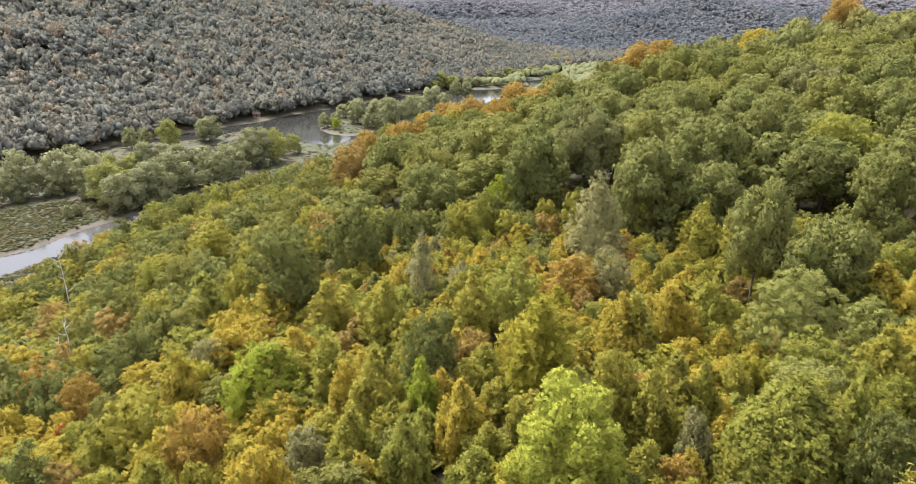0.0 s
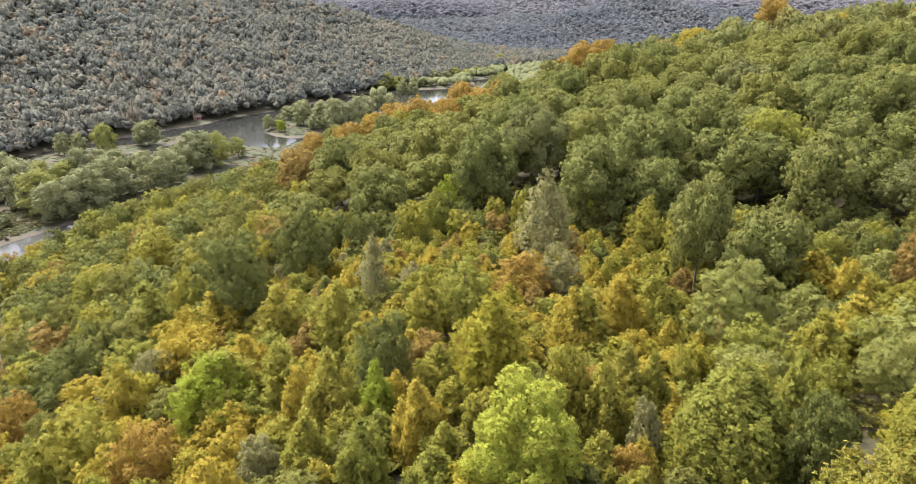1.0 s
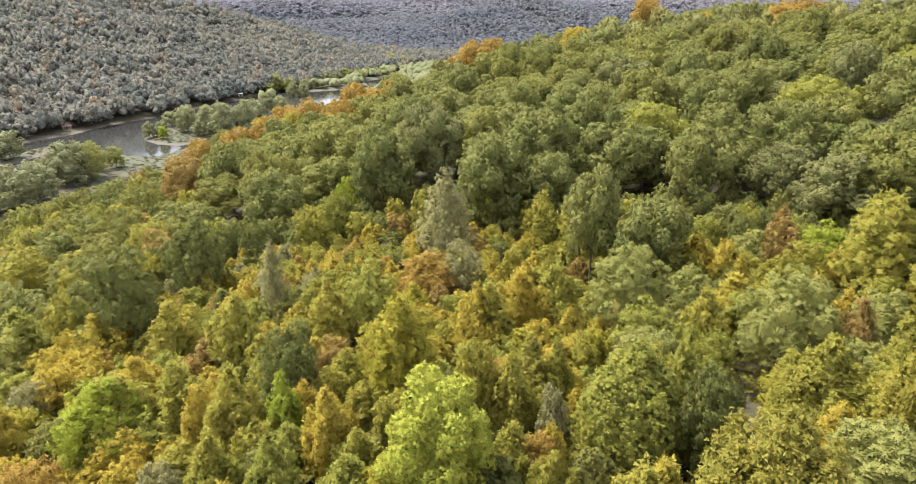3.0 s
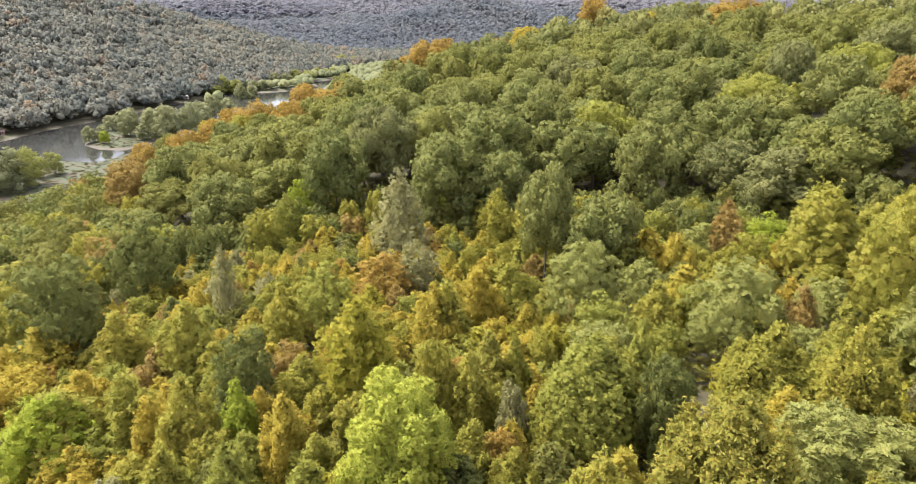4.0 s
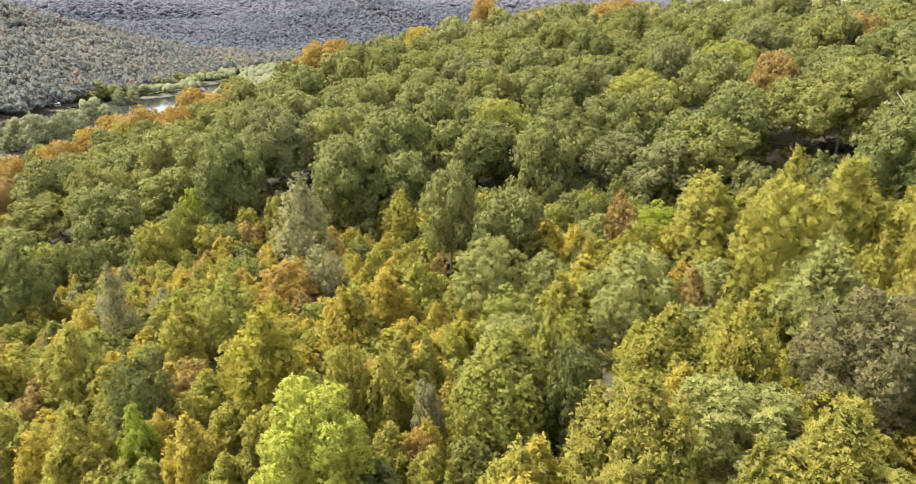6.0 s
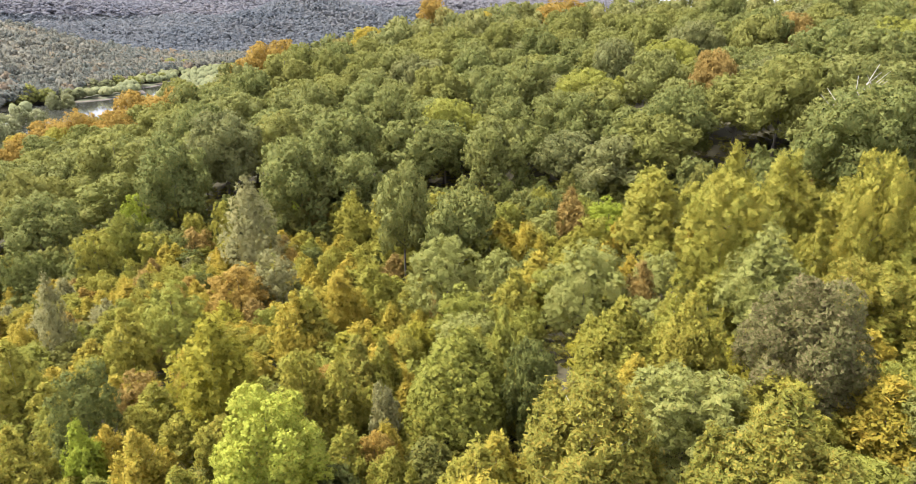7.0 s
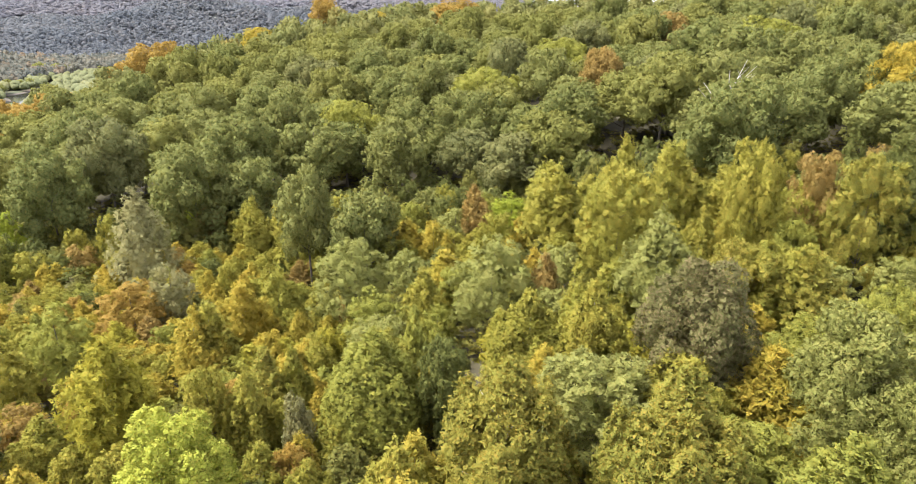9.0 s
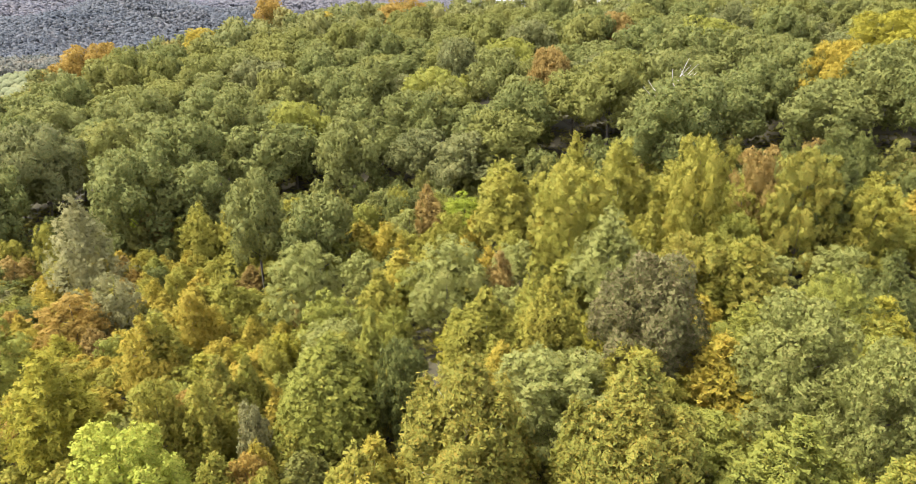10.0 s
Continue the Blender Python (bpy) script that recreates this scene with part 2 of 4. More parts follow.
LEAF = {
    "olive": leaf_mat("olive birch leaves", (0.196, 0.228, 0.043), (0.356, 0.308, 0.054), blotch=0.42, spread=0.8, speck=0.42, fleck=(0.44, 0.28, 0.05)),
    "gold": leaf_mat("golden birch leaves", (0.265, 0.268, 0.043), (0.460, 0.336, 0.054), blotch=0.42, spread=0.8, speck=0.42, fleck=(0.48, 0.27, 0.04)),
    "tan": leaf_mat("tanned birch leaves", (0.178, 0.206, 0.042), (0.325, 0.280, 0.052), blotch=0.42, spread=0.6, speck=0.46, fleck=(0.47, 0.27, 0.05)),
    "green": leaf_mat("green leaves", (0.185, 0.210, 0.044), (0.290, 0.292, 0.058)),
    "mid": leaf_mat("mid green leaves", (0.145, 0.158, 0.042), (0.230, 0.224, 0.058)),
    "deep": leaf_mat("deep green leaves", (0.105, 0.124, 0.036), (0.168, 0.182, 0.050)),
    "grey": leaf_mat("grey-green leaves", (0.200, 0.200, 0.085), (0.310, 0.298, 0.135)),
    "pale": leaf_mat("pale green leaves", (0.195, 0.216, 0.056), (0.300, 0.308, 0.094), fleck=(0.40, 0.30, 0.10)),
    "lime": leaf_mat("lime leaves", (0.200, 0.265, 0.030), (0.310, 0.350, 0.045)),
    "bright": leaf_mat("bright yellow-green leaves", (0.290, 0.350, 0.048), (0.450, 0.460, 0.082), fleck=(0.62, 0.46, 0.10)),
    "yellow": leaf_mat("yellow leaves", (0.225, 0.228, 0.032), (0.350, 0.315, 0.042)),
    "orange": leaf_mat("orange leaves", (0.260, 0.184, 0.042), (0.370, 0.256, 0.062)),
    "rust": leaf_mat("rust leaves", (0.235, 0.180, 0.058), (0.330, 0.230, 0.070)),
    "purple": leaf_mat("purple-tinged leaves", (0.108, 0.134, 0.040), (0.220, 0.192, 0.080), fleck=(0.38, 0.23, 0.17)),
    "red": leaf_mat("red leaves", (0.34, 0.08, 0.04), (0.42, 0.14, 0.05)),
    "oak": leaf_mat("oak leaves", (0.124, 0.152, 0.046), (0.235, 0.240, 0.074), spread=0.8, leaf=0.19, gaps=0.60, speck=0.24, ruffle=0.18, sprays=0.10),
    "oak_light": leaf_mat("yellowing oak leaves", (0.148, 0.168, 0.044), (0.248, 0.246, 0.068), spread=0.8, leaf=0.19, gaps=0.60, speck=0.24, ruffle=0.18, sprays=0.10),
    "oak_grey": leaf_mat("greyish oak leaves", (0.132, 0.150, 0.056), (0.222, 0.222, 0.084), spread=0.8, leaf=0.19, gaps=0.60, speck=0.24, ruffle=0.18, sprays=0.10),
    "oak_stuff": leaf_mat("oak woods leaves", (0.132, 0.156, 0.052), (0.252, 0.246, 0.082), by="tint", spread=1.0, odd=(0.28, 0.19, 0.05), leaf=0.30, gaps=0.62, speck=0.24, ruffle=0.18, sprays=0.10),
    "brush": leaf_mat("brush leaves", (0.125, 0.142, 0.036), (0.250, 0.225, 0.048), by="tint", spread=1.0),
    # next three: aerial haze put into the leaf colours, bluer and paler with distance
    "far": leaf_mat("haze-tinted far woods leaves", (0.112, 0.140, 0.136), (0.265, 0.252, 0.198), odd=(0.35, 0.23, 0.13), by="tint", spread=1.0, leaf=0.8, gaps=0.80, speck=0.22, ruffle=0.12, sprays=0.06, blotch=0.35, patch=0.012),
    "farther": leaf_mat("haze-blue distant woods leaves", (0.112, 0.136, 0.164), (0.190, 0.196, 0.206), by="tint", spread=0.7, leaf=2.0, gaps=0.9, speck=0.10, ruffle=0.10, blotch=0.6, patch=0.008),
    "haze": leaf_mat("haze-pale horizon woods leaves", (0.170, 0.182, 0.220), (0.240, 0.232, 0.246), by="tint", spread=0.6, leaf=3.0, gaps=0.9, speck=0.08, ruffle=0.10, blotch=0.6, patch=0.005),
    "grass": leaf_mat("meadow grass blades", (0.084, 0.108, 0.040), (0.145, 0.124, 0.060), by="tint", spread=0.6, blotch=0.6, patch=0.03, leaf=0.3, gaps=0.8),
    "valley": leaf_mat("valley leaves", (0.150, 0.175, 0.085), (0.255, 0.270, 0.135), by="tint", spread=1.0, leaf=0.7, gaps=1.5, speck=0.24, ruffle=0.14),
    "willow": leaf_mat("riverside leaves", (0.200, 0.218, 0.108), (0.300, 0.308, 0.160), spread=0.9, leaf=0.4, gaps=0.62, speck=0.2, ruffle=0.15, sprays=0.08),
}


def plain_mat(name, stops, scale, rough=0.85, bump=0.3, space="Object", detail=5.0):
    m, nt, p = material(name)
    n = noise_fac(nt, scale, detail, 0.6, space)
    fine = noise_fac(nt, scale * 9, 3.0, 0.6, space)
    col = mix(nt, 0.45, ramp(nt, n, stops), ramp(nt, fine, stops))
    nt.links.new(col, p.inputs["Base Color"])
    p.inputs["Roughness"].default_value = rough
    b = nt.nodes.new("ShaderNodeBump")
    b.inputs["Strength"].default_value = bump
    nt.links.new(fine, b.inputs["Height"])
    nt.links.new(b.outputs["Normal"], p.inputs["Normal"])
    return m


BARK = plain_mat("grey-brown bark", [(0.3, (0.06, 0.048, 0.038)), (0.7, (0.16, 0.14, 0.115))], 4.0)
PALE_BARK = plain_mat("pale birch bark", [(0.3, (0.30, 0.28, 0.25)), (0.7, (0.58, 0.55, 0.50))], 5.0)
LITTER = plain_mat("forest floor", [(0.3, (0.022, 0.02, 0.012)), (0.5, (0.045, 0.038, 0.018)), (0.7, (0.065, 0.058, 0.024))], 0.35, space="World")
GRASS = plain_mat("meadow grass", [(0.38, (0.030, 0.046, 0.018)), (0.46, (0.048, 0.062, 0.024)), (0.53, (0.062, 0.062, 0.030)), (0.60, (0.078, 0.048, 0.034))], 0.07, space="World")
_nt = GRASS.node_tree
_p = _nt.nodes["Principled BSDF"]
_turf = _p.inputs["Base Color"].links[0].from_socket
_geo, _xyz, _rim = _nt.nodes.new("ShaderNodeNewGeometry"), _nt.nodes.new("ShaderNodeSeparateXYZ"), _nt.nodes.new("ShaderNodeMapRange")
_nt.links.new(_geo.outputs["Position"], _xyz.inputs["Vector"])
_nt.links.new(_xyz.outputs["Z"], _rim.inputs["Value"])
_rim.inputs["From Min"].default_value, _rim.inputs["From Max"].default_value = 0.45, 1.05
_nt.links.new(mix(_nt, _rim.outputs["Result"], ramp(_nt, noise_fac(_nt, 0.2, 4.0, 0.6, "World"), [(0.35, (0.060, 0.048, 0.036)), (0.65, (0.105, 0.088, 0.066))]), _turf), _p.inputs["Base Color"])
# ground past 1050 m, the air's haze painted into its grey-blue
FARGROUND = plain_mat("hazed distant ground", [(0.35, (0.13, 0.15, 0.15)), (0.65, (0.19, 0.20, 0.20))], 0.01, space="World")
WATER, _nt, _p = material("river water")
_p.inputs["Base Color"].default_value = (0.035, 0.036, 0.034, 1)
_p.inputs["Roughness"].default_value = 0.08
_b = _nt.nodes.new("ShaderNodeBump")
_b.inputs["Strength"].default_value = 0.04
_nt.links.new(noise_fac(_nt, 0.35, 3.0, 0.5, "World"), _b.inputs["Height"])
_nt.links.new(_b.outputs["Normal"], _p.inputs["Normal"])


# ---- mesh helpers ----
def mesh_of(name, verts, faces, mats, which=None, tint=None, smooth=False, normals=None):
    me = bpy.data.meshes.new(name)
    verts, faces = np.asarray(verts, float), np.asarray(faces, np.int64)
    me.from_pydata(verts.tolist(), [], faces.tolist())
    for m in mats:
        me.materials.append(m)
    if which is not None:
        me.polygons.foreach_set("material_index", np.asarray(which, np.int32))
    if smooth:
        me.polygons.foreach_set("use_smooth", np.ones(len(me.polygons), bool))
    if tint is not None:
        me.attributes.new("tint", "FLOAT", "POINT").data.foreach_set("value", np.asarray(tint, np.float32))
    me.update()
    if normals is not None:
        me.normals_split_custom_set_from_vertices(np.asarray(normals, np.float32))
    return me


def part(name, me, parent, label=""):
    ob = new(name, me)
    ob.parent = parent
    return tagged(ob, label) if label else ob


# ---- the ground, one sheet to the horizon ----
bear = np.concatenate([np.arange(-44, 90, 0.5), np.arange(90, 316, 4.0)])
dist = np.concatenate([[0.0], np.arange(8, 216, 8), np.arange(216, 300, 3), np.arange(300, 500, 5), np.arange(500, 860, 9), np.arange(860, 1200, 30), np.arange(1200, 2800, 80), np.arange(2800, 4950, 300)])
BB, RR = np.meshgrid(np.radians(bear), dist)
GX, GY = RR * np.sin(BB), RR * np.cos(BB)
GX[0], GY[0] = 1.3, -0.9
GZ = ground_z(GX, GY)
na, nr = len(bear), len(dist)
gi = np.arange(na * nr).reshape(nr, na)
nxt = np.roll(gi, -1, axis=1)
quads = np.stack([gi[:-1], nxt[:-1], nxt[1:], gi[1:]], -1).reshape(-1, 4)
gv = np.stack([GX, GY, GZ], -1).reshape(-1, 3)
c = gv[quads].mean(1)
cr, cb = np.hypot(c[:, 0], c[:, 1]), np.degrees(np.arctan2(c[:, 0], c[:, 1]))
low = (c[:, 2] < 3.2) & (cr > 150) & (cr < 1200)
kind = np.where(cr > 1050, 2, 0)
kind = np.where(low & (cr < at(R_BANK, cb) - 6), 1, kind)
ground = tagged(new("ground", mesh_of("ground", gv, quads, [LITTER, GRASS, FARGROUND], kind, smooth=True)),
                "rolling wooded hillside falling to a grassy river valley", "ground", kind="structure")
wb, wr = np.meshgrid(np.radians(np.arange(-60, 26, 4.0)), np.array([200, 260, 320, 400, 500, 620, 760, 940, 1140.0]))
wi = np.arange(wb.size).reshape(wb.shape)
wq = np.stack([wi[:-1, :-1], wi[:-1, 1:], wi[1:, 1:], wi[1:, :-1]], -1).reshape(-1, 4)
wv = np.stack([wr * np.sin(wb), wr * np.cos(wb), np.full(wb.shape, 0.0)], -1).reshape(-1, 3)
water = tagged(new("water", mesh_of("water", wv, wq, [WATER])), "dark calm river winding between grassy islands", "river", kind="structure")
# the creek below the slope, its pale sky reflection put into the base colour
CREEK_WATER, _nt, _p = material("creek water with reflection tint")
_p.inputs["Base Color"].default_value = (0.07, 0.07, 0.07, 1)
_p.inputs["Roughness"].default_value = 0.08
cq = np.array([(-190, 150), (-120, 150), (-105, 290), (-190, 290)])
creek = tagged(new("creek", mesh_of("creek", np.column_stack([cq, np.full(4, 0.06)]), [[0, 1, 2, 3]], [CREEK_WATER])),
               "narrow pale creek along the foot of the wooded slope", "water", kind="structure")


# ---- trees ----
def leaf_faces(g, centre, facing, size, long=1.25, flat=0.72):
    """One small spray of leaves per centre, tumbled freely but facing outwards; facing is also its shading normal."""
    n = len(centre)
    normal = unit(facing * 0.7 + g.normal(size=(n, 3)) * 0.6)
    t = unit(np.cross(normal, g.normal(size=(n, 3))))
    s = np.cross(normal, t)
    size = (size * g.uniform(0.65, 1.35, n))[:, None]
    squash = np.array([1, 1, flat])     # crowns are taller than wide
    t, s = t * squash, s * squash
    a = centre + t * size * 0.62 * long
    b = centre - t * size * 0.42 + s * size * 0.60
    d = centre - t * size * 0.42 - s * size * 0.60
    return np.stack([a, b, d], 1).reshape(-1, 3), np.arange(3 * n).reshape(-1, 3), np.repeat(facing, 3, 0)


def unit(v):
    return v / (np.linalg.norm(v, axis=-1, keepdims=True) + 1e-9)


def lobed(g, n_lobes, low=0.32):
    """Lobes of a domed crown in a box one metre high and wide: centres and radii."""
    mid = (low + 0.90) / 2
    up = 0.90 - mid
    cs, rs = [(0, 0, mid)], [0.27]
    for i in range(n_lobes):
        w = 2.39996 * i + g.uniform(-0.35, 0.35)
        u = 1 - 1.62 * (i + 0.5) / n_lobes
        flat = math.sqrt(max(0.0, 1 - u * u))
        k = g.uniform(0.82, 1.12)
        cs.append((0.335 * k * flat * math.cos(w), 0.335 * k * flat * math.sin(w), mid + up * u * g.uniform(0.85, 1.03)))
        rs.append(g.uniform(0.115, 0.180) * (16 / n_lobes) ** 0.4)
    return np.array(cs), np.array(rs)


def clumps(g, p, d, rad, leaves, size, rise=0.5, up=0.35, rough=0.22, flat=0.72):
    """Sprays of leaves along short twigs: feet p, outward directions d, lengths rad; rise turns the twigs upwards."""
    n = len(p)
    twig = unit(d + np.array([0, 0, rise]) + g.normal(size=(n, 3)) * 0.35)
    along = g.uniform(-0.7, 1.25, (n * leaves, 1))
    r = np.repeat(rad, leaves)[:, None]
    lc = np.repeat(p, leaves, 0) + np.repeat(twig, leaves, 0) * along * r + g.normal(size=(n * leaves, 3)) * r * (0.55 - 0.25 * along)
    nrm = unit(np.repeat(d, leaves, 0) * 0.8 + np.array([0, 0, up]) + g.normal(size=lc.shape) * rough)
    return leaf_faces(g, lc, nrm, np.full(len(lc), size), flat=flat)


def boughs(g, p, d, rad, leaves, size, up=0.3, rough=0.2, flat=0.8):
    """Rounded heads of leaves at the ends of boughs: centres p, outward directions d, radii rad."""
    n = len(p) * leaves
    p, d, r = np.repeat(p, leaves, 0), np.repeat(d, leaves, 0), np.repeat(rad, leaves)[:, None]
    out = unit(d * 0.8 + g.normal(size=(n, 3)) * 0.75)
    lc = p + out * r * g.uniform(0.45, 1.08, (n, 1)) * np.array([1, 1, 0.75])
    nrm = unit(out * 0.75 + d * 0.35 + np.array([0, 0, up]) + g.normal(size=(n, 3)) * rough)
    return leaf_faces(g, lc, nrm, np.full(n, size), flat=flat)


def crown_lobed(seed, tufts, leaves, size, n_lobes=12, low=0.32, tuft=0.055, cores=99, solid=0.76, dome=0.35, rough=0.22, flat=0.72):
    """Billowing crown of many lobes, in a unit box standing on the ground; sizes are in parts of its width."""
    g = np.random.default_rng(seed)
    cs, rs = lobed(g, n_lobes, low=low)
    m = tufts * 4
    pick = g.choice(len(rs), m, p=rs ** 2 / (rs ** 2).sum())
    d = unit(g.normal(size=(m, 3)) + np.array([0, 0, 0.45]))
    p = cs[pick] + d * rs[pick][:, None] * np.array([1, 1, 0.85]) * g.uniform(0.8, 1.05, (m, 1))
    gap = (np.linalg.norm(p[:, None] - cs[None], axis=2) / rs[None])
    gap[np.arange(len(p)), pick] = 9
    keep = np.where((gap.min(1) > 0.9) & (p[:, 2] > max(low * 0.5, 0.02)))[0][:tufts]
    p, d = p[keep], d[keep]
    v, f, n = boughs(g, p, unit(d * 0.85 + unit(p - np.array([0, 0, 0.35])) * dome), tuft * g.uniform(0.6, 1.35, len(p)), leaves, size, rough=rough, flat=flat)
    big = np.argsort(-rs)[:cores]
    cv, cf, cn = core(g, cs[big], rs[big] * solid)
    return np.concatenate([v, cv]), np.concatenate([f, cf + len(v)]), np.concatenate([n, cn])


def ball(level):
    bm = bmesh.new()
    bmesh.ops.create_icosphere(bm, subdivisions=level, radius=1)
    made = np.array([v.co[:] for v in bm.verts]), np.array([[v.index for v in f.verts] for f in bm.faces])
    bm.free()
    return made


BALLS = {k: ball(k) for k in (1, 2, 3)}


def core(g, cs, rs, level=1):
    """Dense inner foliage: a rough little lump in each lobe."""
    vs, fs, ns, k = [], [], [], 0
    for c, r in zip(cs, rs):
        bv, bf = BALLS[level]
        v = bv * r * g.uniform(0.8, 1.1, (len(bv), 1)) * np.array([1, 1, 0.9]) + c
        vs.append(v), fs.append(bf + k), ns.append(unit(bv + np.array([0, 0, 0.3])))
        k += len(v)
    return np.concatenate(vs), np.concatenate(fs), np.concatenate(ns)


def crown_far(seed, level, lobes, lift=0.3, cut=0.25, rough=0.08, lobe=0.30):
    """Crown of a tree far off: one body swelling into rounded heads of foliage."""
    g = np.random.default_rng(seed)
    bv, bf = BALLS[level]
    k = np.arange(lobes) + 0.5
    up, w = 1 - 1.5 * k / lobes, 2.39996 * k + g.uniform(0, 6.28)
    cs = np.stack([np.sqrt(1 - up ** 2) * np.cos(w), np.sqrt(1 - up ** 2) * np.sin(w), up], 1) * g.uniform(0.20, 0.29, (lobes, 1))
    cs, rs = np.concatenate([cs, [[0, 0, 0]]]), np.append(g.uniform(0.7, 1.1, lobes) * lobe * 0.75, 0.30)
    vc = bv @ cs.T
    t = vc + np.sqrt(np.maximum(vc ** 2 - (cs ** 2).sum(1) + rs ** 2, 1e-6))
    t[vc ** 2 - (cs ** 2).sum(1) + rs ** 2 < 0] = 0.1
    top = t.argmax(1)
    body = bv * t.max(1)[:, None]
    n = unit(body - cs[top] + bv * 0.10 + np.array([0, 0, lift * 0.2]) + g.normal(size=bv.shape) * rough * 0.2)
    body = body * np.array([1, 1, 1.05]) + np.array([0, 0, 0.5])
    return body, bf[body[bf][:, :, 2].mean(1) > cut], n     # the underside is never seen in a closed wood


def crown_spire(seed, tufts, leaves, size, belly=0.30, point=0.9, tuft=0.055, low=0.03, up=0.45, rise=0.9):
    """Upright crown, widest at the belly and drawn to a ragged tip: a young birch; a pine with a low belly."""
    g = np.random.default_rng(seed)
    u = g.uniform(0, 1, tufts * 5)
    w = g.uniform(0, 2 * np.pi, tufts * 5)

    def girth(u):
        over = np.clip((u - belly) / (1 - belly), 0, 1)
        under = np.clip((belly - u) / max(belly, 0.01), 0, 1)
        return np.where(u > belly, (1 - over ** (1 + point)) ** 0.9, 1 - 0.45 * under ** 2) * 0.42
    rad = girth(u)
    keep = np.where(g.uniform(0, 0.42, len(u)) < rad + 0.05)[0][:tufts]
    u, w, rad = u[keep], w[keep], rad[keep]
    f1, f2, f3 = g.uniform(0, 6.28, 3)
    bump = 1 + 0.20 * np.sin(3 * w + 15 * u + f1) + 0.16 * np.sin(5 * w - 31 * u + f2) + 0.10 * np.sin(2 * w + 45 * u + f3)
    rr = rad * bump * np.sqrt(g.uniform(0.6, 1.1, len(u)))
    out = np.stack([np.cos(w), np.sin(w), np.zeros(len(w))], 1)
    p = out * rr[:, None] + np.stack([0 * u, 0 * u, low + (0.95 - low) * u], 1)
    d = unit(out * 0.8 + np.array([0, 0, 0.5]))
    v, f, n = clumps(g, p, d, tuft * g.uniform(0.6, 1.4, len(p)), leaves, size, rise, up)
    hs = np.array([0.15, 0.33, 0.5, 0.66, 0.8])
    cv, cf, cn = core(g, np.stack([0 * hs, 0 * hs, hs], 1), girth(hs) * 0.66)
    return np.concatenate([v, cv]), np.concatenate([f, cf + len(v)]), np.concatenate([n, cn])


def crown_birch(seed, tufts, leaves, size, tips=11, tuft=0.05):
    """Crown of a young birch or aspen: a leading shoot among shorter ascending ones, each drawn to a ragged tip."""
    g = np.random.default_rng(seed)
    shoots = [(0.0, 0.0, 0.02, 0.97, 0.33)]     # x, y, foot, tip, radius
    for i in range(tips):
        w, far = 2.39996 * i + g.uniform(-0.4, 0.4), g.uniform(0.14, 0.34)
        tip = 0.93 - far * g.uniform(0.5, 1.3)
        shoots.append((far * math.cos(w), far * math.sin(w), max(tip - 0.55, 0.0), tip, g.uniform(0.13, 0.20)))
    sh = np.array(shoots)
    weight = sh[:, 4] * (sh[:, 3] - sh[:, 2])
    n = tufts * 3
    pick = g.choice(len(sh), n, p=weight / weight.sum())
    u, w = g.uniform(0, 1, n) ** 0.85, g.uniform(0, 2 * np.pi, n)

    def girth(u):
        return np.clip(1 - u, 0, 1) ** 0.55 * np.clip((u + 0.3) / 0.5, 0, 1)
    out = np.stack([np.cos(w), np.sin(w), 0 * w], 1)
    a = sh[pick]
    rad = girth(u) * a[:, 4] * np.sqrt(g.uniform(0.55, 1.25, n))
    p = out * rad[:, None] + np.stack([a[:, 0], a[:, 1], a[:, 2] + (a[:, 3] - a[:, 2]) * u], 1)
    deep = np.zeros(n, bool)
    for k, b in enumerate(sh):
        v = np.clip((p[:, 2] - b[2]) / (b[3] - b[2]), 0, 1)
        deep |= (pick != k) & (np.hypot(p[:, 0] - b[0], p[:, 1] - b[1]) < 0.75 * b[4] * girth(v)) & (p[:, 2] < b[3])
    keep = np.where(~deep)[0][:tufts]
    p, out = p[keep], out[keep]
    d = unit(out * 0.55 + unit(p - np.array([0, 0, 0.3])) * 0.6 + np.array([0, 0, 0.25]))
    v, f, nn = clumps(g, p, d, tuft * g.uniform(0.5, 1.4, len(p)), leaves, size, 0.7, 0.3, 0.28)
    mid = sh[:, 2] + (sh[:, 3] - sh[:, 2]) * 0.35
    cs = np.concatenate([np.stack([sh[:, 0], sh[:, 1], mid], 1), [(0, 0, 0.3), (0, 0, 0.55), (0, 0, 0.75)]])
    cv, cf, cn = core(g, cs, np.concatenate([sh[:, 4] * 0.72, [0.24, 0.2, 0.12]]))
    return np.concatenate([v, cv]), np.concatenate([f, cf + len(v)]), np.concatenate([nn, cn])


def limb(path, r0, r1, sides=6):
    """A tapering tube along a path."""
    path = np.asarray(path, float)
    n = len(path)
    rad = np.linspace(r0, r1, n)
    vs = []
    for i in range(n):
        d = unit(path[min(i + 1, n - 1)] - path[max(i - 1, 0)])
        s = unit(np.cross(d, [0.3, 1, 0.1]))
        t = np.cross(d, s)
        for k in range(sides):
            q = 2 * np.pi * k / sides
            vs.append(path[i] + rad[i] * (math.cos(q) * s + math.sin(q) * t))
    fs = [(i * sides + k, i * sides + (k + 1) % sides, (i + 1) * sides + (k + 1) % sides, (i + 1) * sides + k) for i in range(n - 1) for k in range(sides)]
    return np.array(vs), fs


